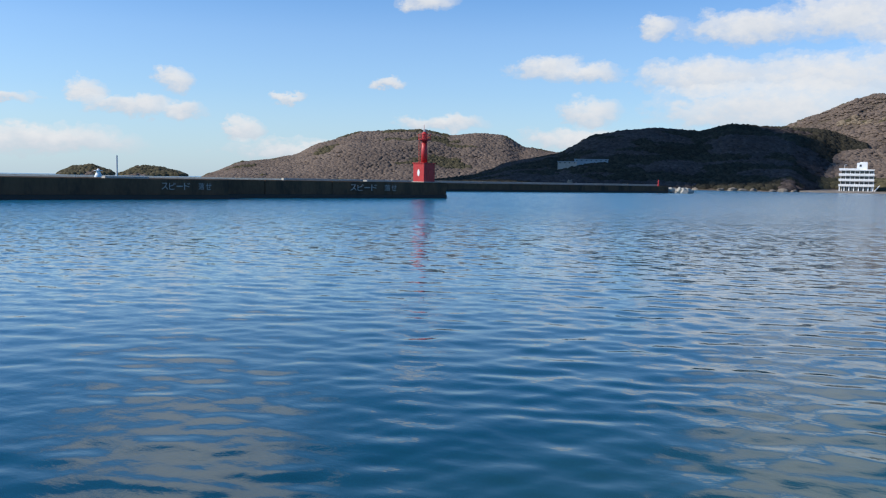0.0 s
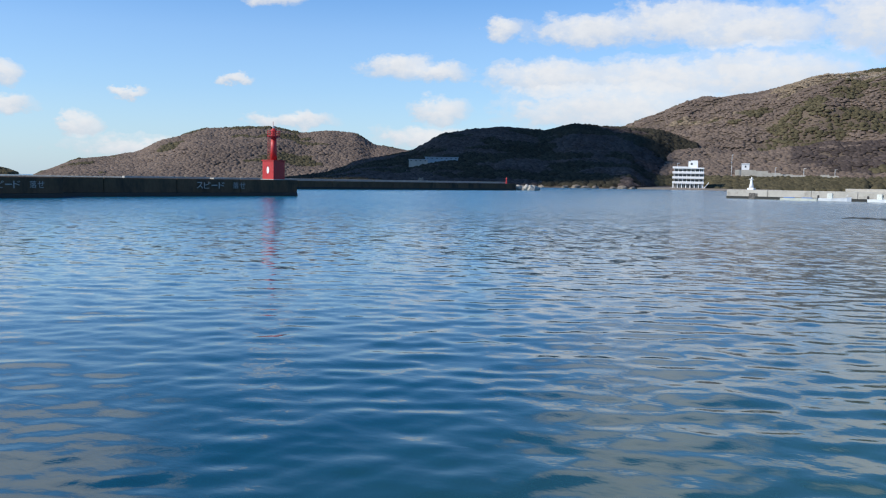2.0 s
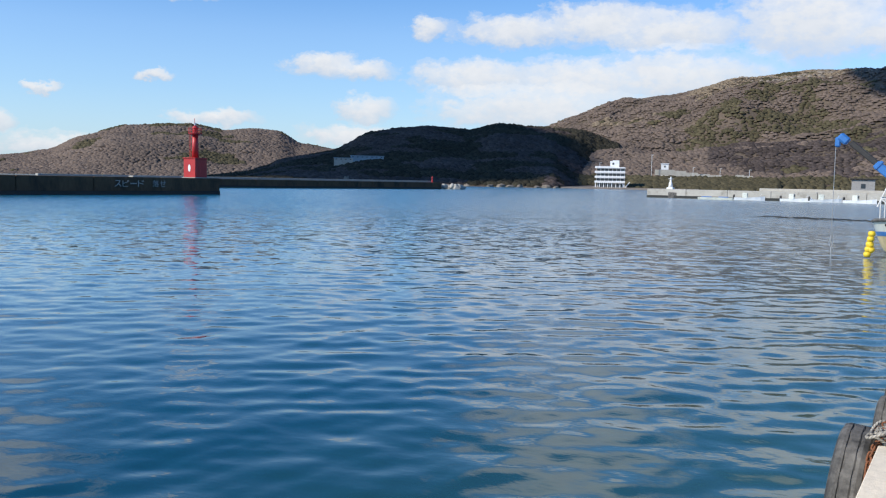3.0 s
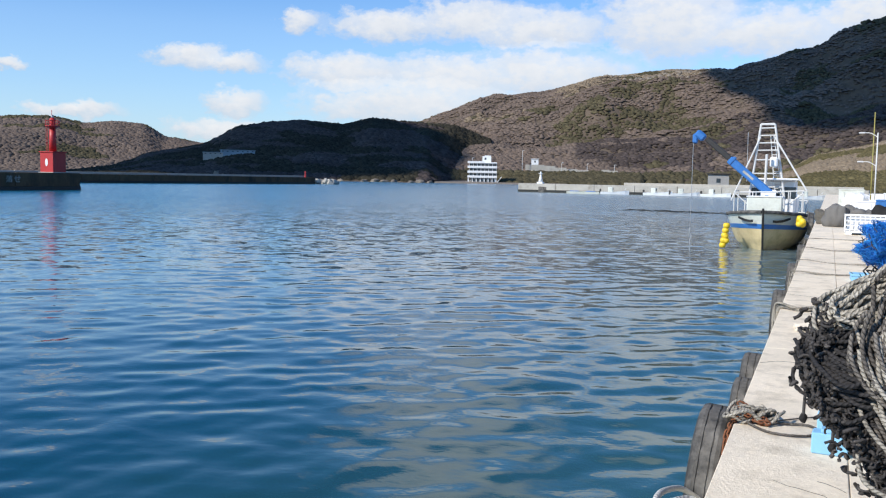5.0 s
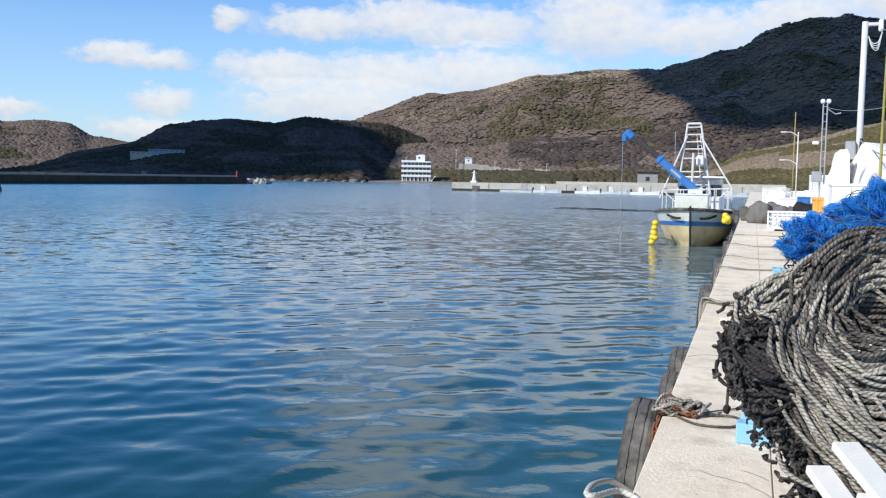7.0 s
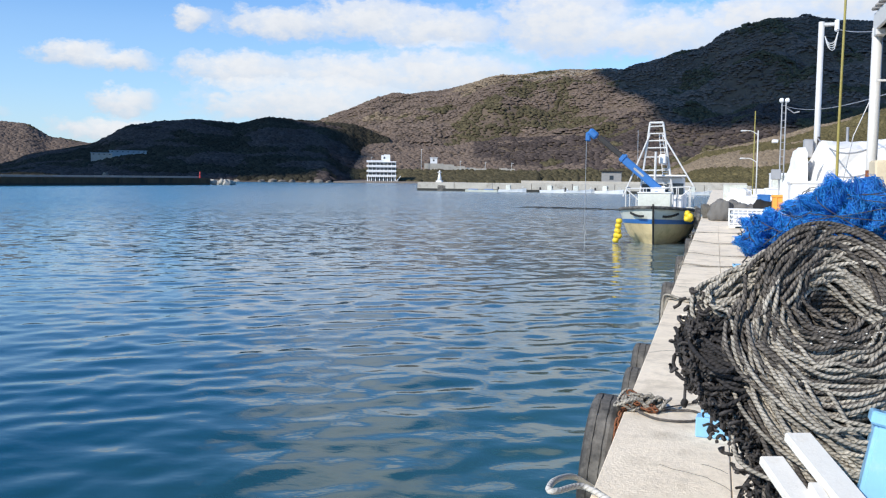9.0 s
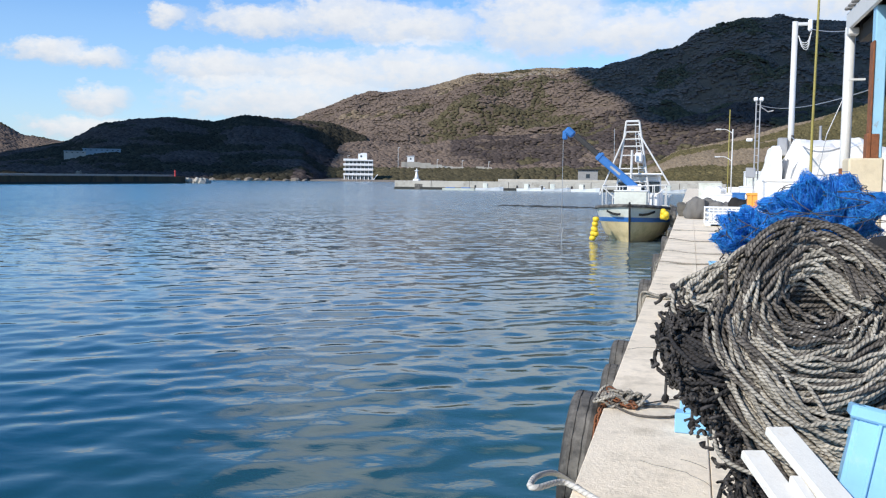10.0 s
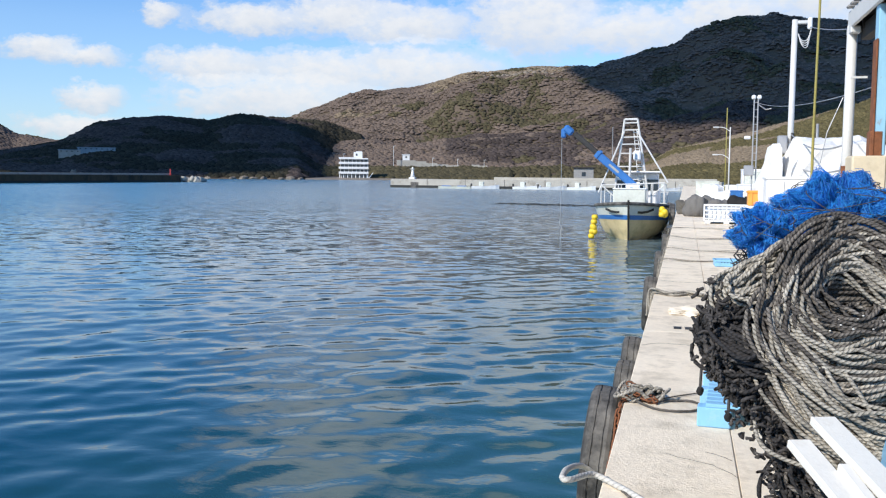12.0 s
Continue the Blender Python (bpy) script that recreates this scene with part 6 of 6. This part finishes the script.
def build_pole(x, y, top, r, label, arms=0, lattice=False, mat=WHITE_STEEL):
    ob = thing("utility_pole", (x, y, QUAY), 0, label, "pole", "poles on the quay")
    h = top - QUAY
    if lattice:
        for dx in (-0.09, 0.09):
            part("pole_leg", tube([(dx, 0, 0), (dx, 0, h)], 0.035, 6), mat, ob)
        for i in range(int(h / 0.35)):
            part("cross_bar", tube([(-0.09, 0, 0.3 + 0.35 * i), (0.09, 0, 0.3 + 0.35 * i)], 0.015, 5), mat, ob)
    else:
        part("shaft", tube([(0, 0, 0), (0, 0, h)], [r * 1.1, r], 14), mat, ob, smooth=True)
    for k in range(arms):
        z = h - 0.25 - 1.6 * k
        arm = part("lamp_arm", tube(spline([(0, 0, z), (-0.35, 0, z + 0.22), (-0.7, 0, z + 0.25)], 0.1), 0.025, 6), mat, ob)
        part("lamp_head", box((-0.8, 0, z + 0.24), (0.34, 0.16, 0.08), None, 0.03), mat, arm)
    return ob, h


pole, h = build_pole(3.38, 28.8, 7.62, 0.084, "white painted utility pole with meter boxes")
part("bracket", box((0.24, 0, h - 0.08), (0.40, 0.1, 0.1), None, 0.02), WHITE_STEEL, pole)
part("insulator", box((0.42, 0, h - 0.12), (0.13, 0.13, 0.34), None, 0.03), WHITE, pole)
for i in range(4):
    part("cable_loop", tube(spline([(0.1, -0.02, h - 0.42), (0.2, -0.05 - 0.03 * i, h - 0.62 - 0.05 * i), (0.36, -0.04, h - 0.6 - 0.07 * i), (0.46, 0, h - 0.3)], 0.05), 0.014, 5), WHITE_STEEL, pole)
for dx, z in ((-0.24, 2.55), (-0.24, 1.85), (0.06, 2.1)):
    part("meter_box", box((dx, -0.12, z), (0.28, 0.2, 0.55), None, 0.03), GREY_STEEL, pole)
part("cable_bundle", tube(spline([(0.03, -0.11, 1.3), (0.0, -0.13, 2.0), (0.05, -0.11, 2.9)], 0.1), 0.05, 6), DARK_STEEL, pole)
pole, h = build_pole(3.56, 46.0, 6.75, 0.06, "grey lattice pole with lamps and camera", 0, True, GREY_STEEL)
for dx in (-0.12, 0.14):
    part("camera_head", box((dx, 0, h + 0.05), (0.2, 0.26, 0.2), None, 0.05), WHITE, pole)
part("side_arm", tube([(0.1, 0, h - 0.3), (0.45, 0, h - 0.55), (0.7, 0, h - 0.5)], 0.03, 6), GREY_STEEL, pole)
part("meter_box", box((-0.25, -0.1, 1.9), (0.45, 0.3, 0.5), None, 0.03), GREY_STEEL, pole)
part("work_lamp", box((-0.35, 0, h - 1.9), (0.3, 0.2, 0.16), None, 0.04), WHITE, pole)
build_pole(2.80, 55.0, 5.85, 0.035, "slim white lamp pole on the quay", 2)
build_pole(2.72, 58.0, 7.2, 0.03, "thin dark bare pole on the quay", 0, False, BAMBOO)
build_pole(8.2, 60.0, 6.3, 0.08, "small grey utility pole behind the tarpaulin", 0, False, GREY_STEEL)
tagged(part("bamboo_pole", tube([(3.17, 22.0, QUAY), (3.16, 22.0, 4.0), (3.20, 22.0, 8.6)], [0.034, 0.031, 0.024], 10), BAMBOO), "tall yellow-green bamboo pole standing on quay", "bamboo pole")
tagged(part("leaning_stick", tube([(3.42, 25.2, QUAY + 0.01), (3.9, 25.2, 4.1), (4.25, 25.2, 5.0)], 0.014, 6), GREY_STEEL), "thin grey stick leaning by the tarpaulin", "stick")


def overhead_wire(a, b, sag, r=0.012):
    a, b = Vector(a), Vector(b)
    pts = [a.lerp(b, i / 14) - Vector((0, 0, sag * 4 * (i / 14) * (1 - i / 14))) for i in range(15)]
    tagged(part("overhead_wire", tube(pts, r, 5), GREY_STEEL), "thin grey overhead wire between poles", "wire", "overhead wires")


overhead_wire((3.8, 28.8, 7.4), (3.55, 19.6, 5.9), 0.05)
overhead_wire((3.7, 46.0, 6.5), (3.9, 19.0, 4.7), 0.25)
overhead_wire((3.4, 28.7, 4.2), (3.5, 19.6, 3.6), 0.25, 0.02)
overhead_wire((3.4, 28.7, 3.4), (3.5, 19.6, 3.1), 0.2, 0.02)


def build_shed():
    """Open quayside shed: roof with white fascia on columns."""
    ob = thing("quay_shed", (0, 0, 0), 0, "open quayside shed with white fascia and columns", "shed")
    roof = part("roof_deck", box((7.46, 11.0, 6.66), (8.0, 17.2, 0.10), Matrix.Rotation(radians(-6), 3, "Y")), ROOF_GREY, ob, "weathered grey roof")
    for i in range(44):
        part("corrugation", box((3.60, 2.6 + 0.39 * i, 6.32), (0.5, 0.2, 0.06), Matrix.Rotation(radians(-6), 3, "Y"), 0.02), ROOF_GREY, roof)
    part("fascia", box((3.46, 11.0, 6.06), (0.07, 17.3, 0.34), None, 0.01), WHITE_STEEL, ob, "white painted fascia")
    part("end_fascia", box((7.5, 19.64, 6.48), (8.0, 0.06, 0.34), Matrix.Rotation(radians(-6), 3, "Y"), 0.01), DARK_TIMBER, ob)
    part("gutter_end", box((3.52, 19.5, 5.84), (0.2, 0.5, 0.14), None, 0.02), WHITE_STEEL, ob)
    for i in range(9):
        part("rafter", box((7.4, 3.2 + 2.0 * i, 6.36), (7.6, 0.1, 0.24), Matrix.Rotation(radians(-6), 3, "Y")), DARK_TIMBER, ob)
    col = part("front_column", tube([(3.5, 19.55, QUAY), (3.5, 19.55, 5.95)], 0.10, 14), WHITE_STEEL, ob, "white tubular column", smooth=True)
    part("column_foot", tube([(3.47, 19.4, QUAY), (3.47, 19.4, 3.15)], 0.10, 10), RUST, col, "rust red column sleeve")
    part("downpipe_bracket", box((3.62, 19.3, 4.9), (0.3, 0.05, 0.04)), WHITE_STEEL, col)
    for y in (17.0, 8.0):
        c = part("blue_column", box((3.58, y, 4.6), (0.19, 0.30, 2.6), None, 0.015), PALE_COLUMN, ob, "pale blue column streaked with rust")
        part("rust_flange", box((3.475, y - 0.02, 4.3), (0.03, 0.31, 2.0), None, 0.006), RUST, c)
        part("rust_boot", box((3.53, y, 3.5), (0.21, 0.32, 0.45), None, 0.02), RUST, c)
        part("footing", box((3.42, y + 0.1, 2.32), (0.56, 0.7, 1.95), None, 0.03), CREAM_CONCRETE, ob, "cream concrete footing")
    part("head_beam", box((3.75, 11.0, 5.80), (0.2, 17.0, 0.3), None, 0.01), DARK_TIMBER, ob)
    part("soffit", box((7.5, 11.0, 6.50), (7.9, 17.0, 0.03), Matrix.Rotation(radians(-6), 3, "Y")), DARK_TIMBER, ob)
    part("back_wall", box((11.3, 11.0, 4.1), (0.12, 17.0, 5.5)), DARK_TIMBER, ob)
    return ob


build_shed()
tagged(part("sign_board", box((3.95, 15.5, 3.55), (0.5, 0.04, 0.32), None, 0.005), WHITE), "small pale sign board under the shed roof", "sign")
for i in range(4):
    build_tub(3.95 + 0.1 * (i % 2), 14.2, QUAY + 0.36 * i, (0.7, 0.5, 0.35), WHITE if i % 2 else HULL_WHITE, "white fish box stacked by the shed footing")

# gear further along the quay
build_tub(3.9, 52.0, QUAY, (1.5, 1.4, 1.2), WHITE, "white fish tub further along the quay")
build_tub(4.1, 52.2, QUAY + 1.2, (1.2, 1.1, 0.7), HULL_WHITE, "pale box stacked on a white tub")
build_tub(3.2, 58.5, QUAY, (1.0, 1.0, 1.1), WHITE, "white fish tub further along the quay")
build_tub(4.6, 60.0, QUAY, (1.6, 1.6, 2.1), WHITE, "tall white cabinet further along the quay")
build_bag(2.9, 50.5, (0.5, 0.5, 0.8), 13, TARP, "small white tarpaulin bundle further along the quay")
build_bag(2.2, 62.0, (0.8, 1.2, 1.0), 14, TARP, "pale covered heap of gear further along the quay")
build_tub(2.1, 50.0, QUAY, (1.1, 1.0, 0.8), WHITE, "white fish tub further along the quay")
build_tub(2.9, 48.0, QUAY, (0.6, 0.6, 0.9), BLUE_PAINT, "blue plastic drum box on the quay", "blue_bin")
build_tub(1.9, 68.0, QUAY, (1.6, 1.4, 1.3), HULL_WHITE, "pale machinery box further along the quay")


def crack(stops):
    line = spline([Vector((x, y, QUAY + 0.001)) for x, y in stops], 0.05)
    rng = random.Random(len(stops))
    line = [p + Vector((rng.uniform(-0.012, 0.012), rng.uniform(-0.012, 0.012), 0)) for p in line]
    tagged(part("crack", tube(line, 0.0016, 4), DARK_TIMBER), "thin dark crack in the quay concrete", "crack", "cracks in the quay")


crack([(0.30, 4.95), (0.42, 4.85), (0.55, 4.80), (0.66, 4.62)])
crack([(0.52, 5.02), (0.60, 4.97), (0.66, 4.90)])
crack([(0.02, 8.2), (0.2, 8.35), (0.5, 8.3), (0.66, 8.45)])
crack([(0.02, 13.6), (0.4, 13.4), (0.9, 13.7), (1.3, 13.5)])

# ---- clouds overhead, out of the sun's way for the quay, that shade the hills ----
def build_cloud(c, s, seed, label):
    bm = lump((0, 0, 0), s, 0.26, seed, 4, 1.7)
    for v in bm.verts:
        v.co.z = max(v.co.z, -s[2] * 0.25)
    ob = part("cloud", bm, WHITE_CLOUD, smooth=True)
    ob.matrix_world = pose(*c)
    tagged(ob, label, "cloud", "clouds", kind="structure")


WHITE_CLOUD = material("cloud_white", (0.9, 0.9, 0.9), 1.0, vary=0.02, bump=0)
for shader in [n for n in WHITE_CLOUD.node_tree.nodes if n.type == "BSDF_PRINCIPLED"]:
    shader.inputs["Alpha"].default_value = 0.84


def cloud_over(x, y, z, height, s, seed):
    k = (height - z) / SUN_FROM.z
    build_cloud((x + SUN_FROM.x * k, y + SUN_FROM.y * k, height), s, seed, "white cumulus cloud over the bay")


cloud_over(-402, 520, 25, 900, (162, 190, 60), 2)
cloud_over(135, 960, 110, 1000, (250, 400, 70), 5)
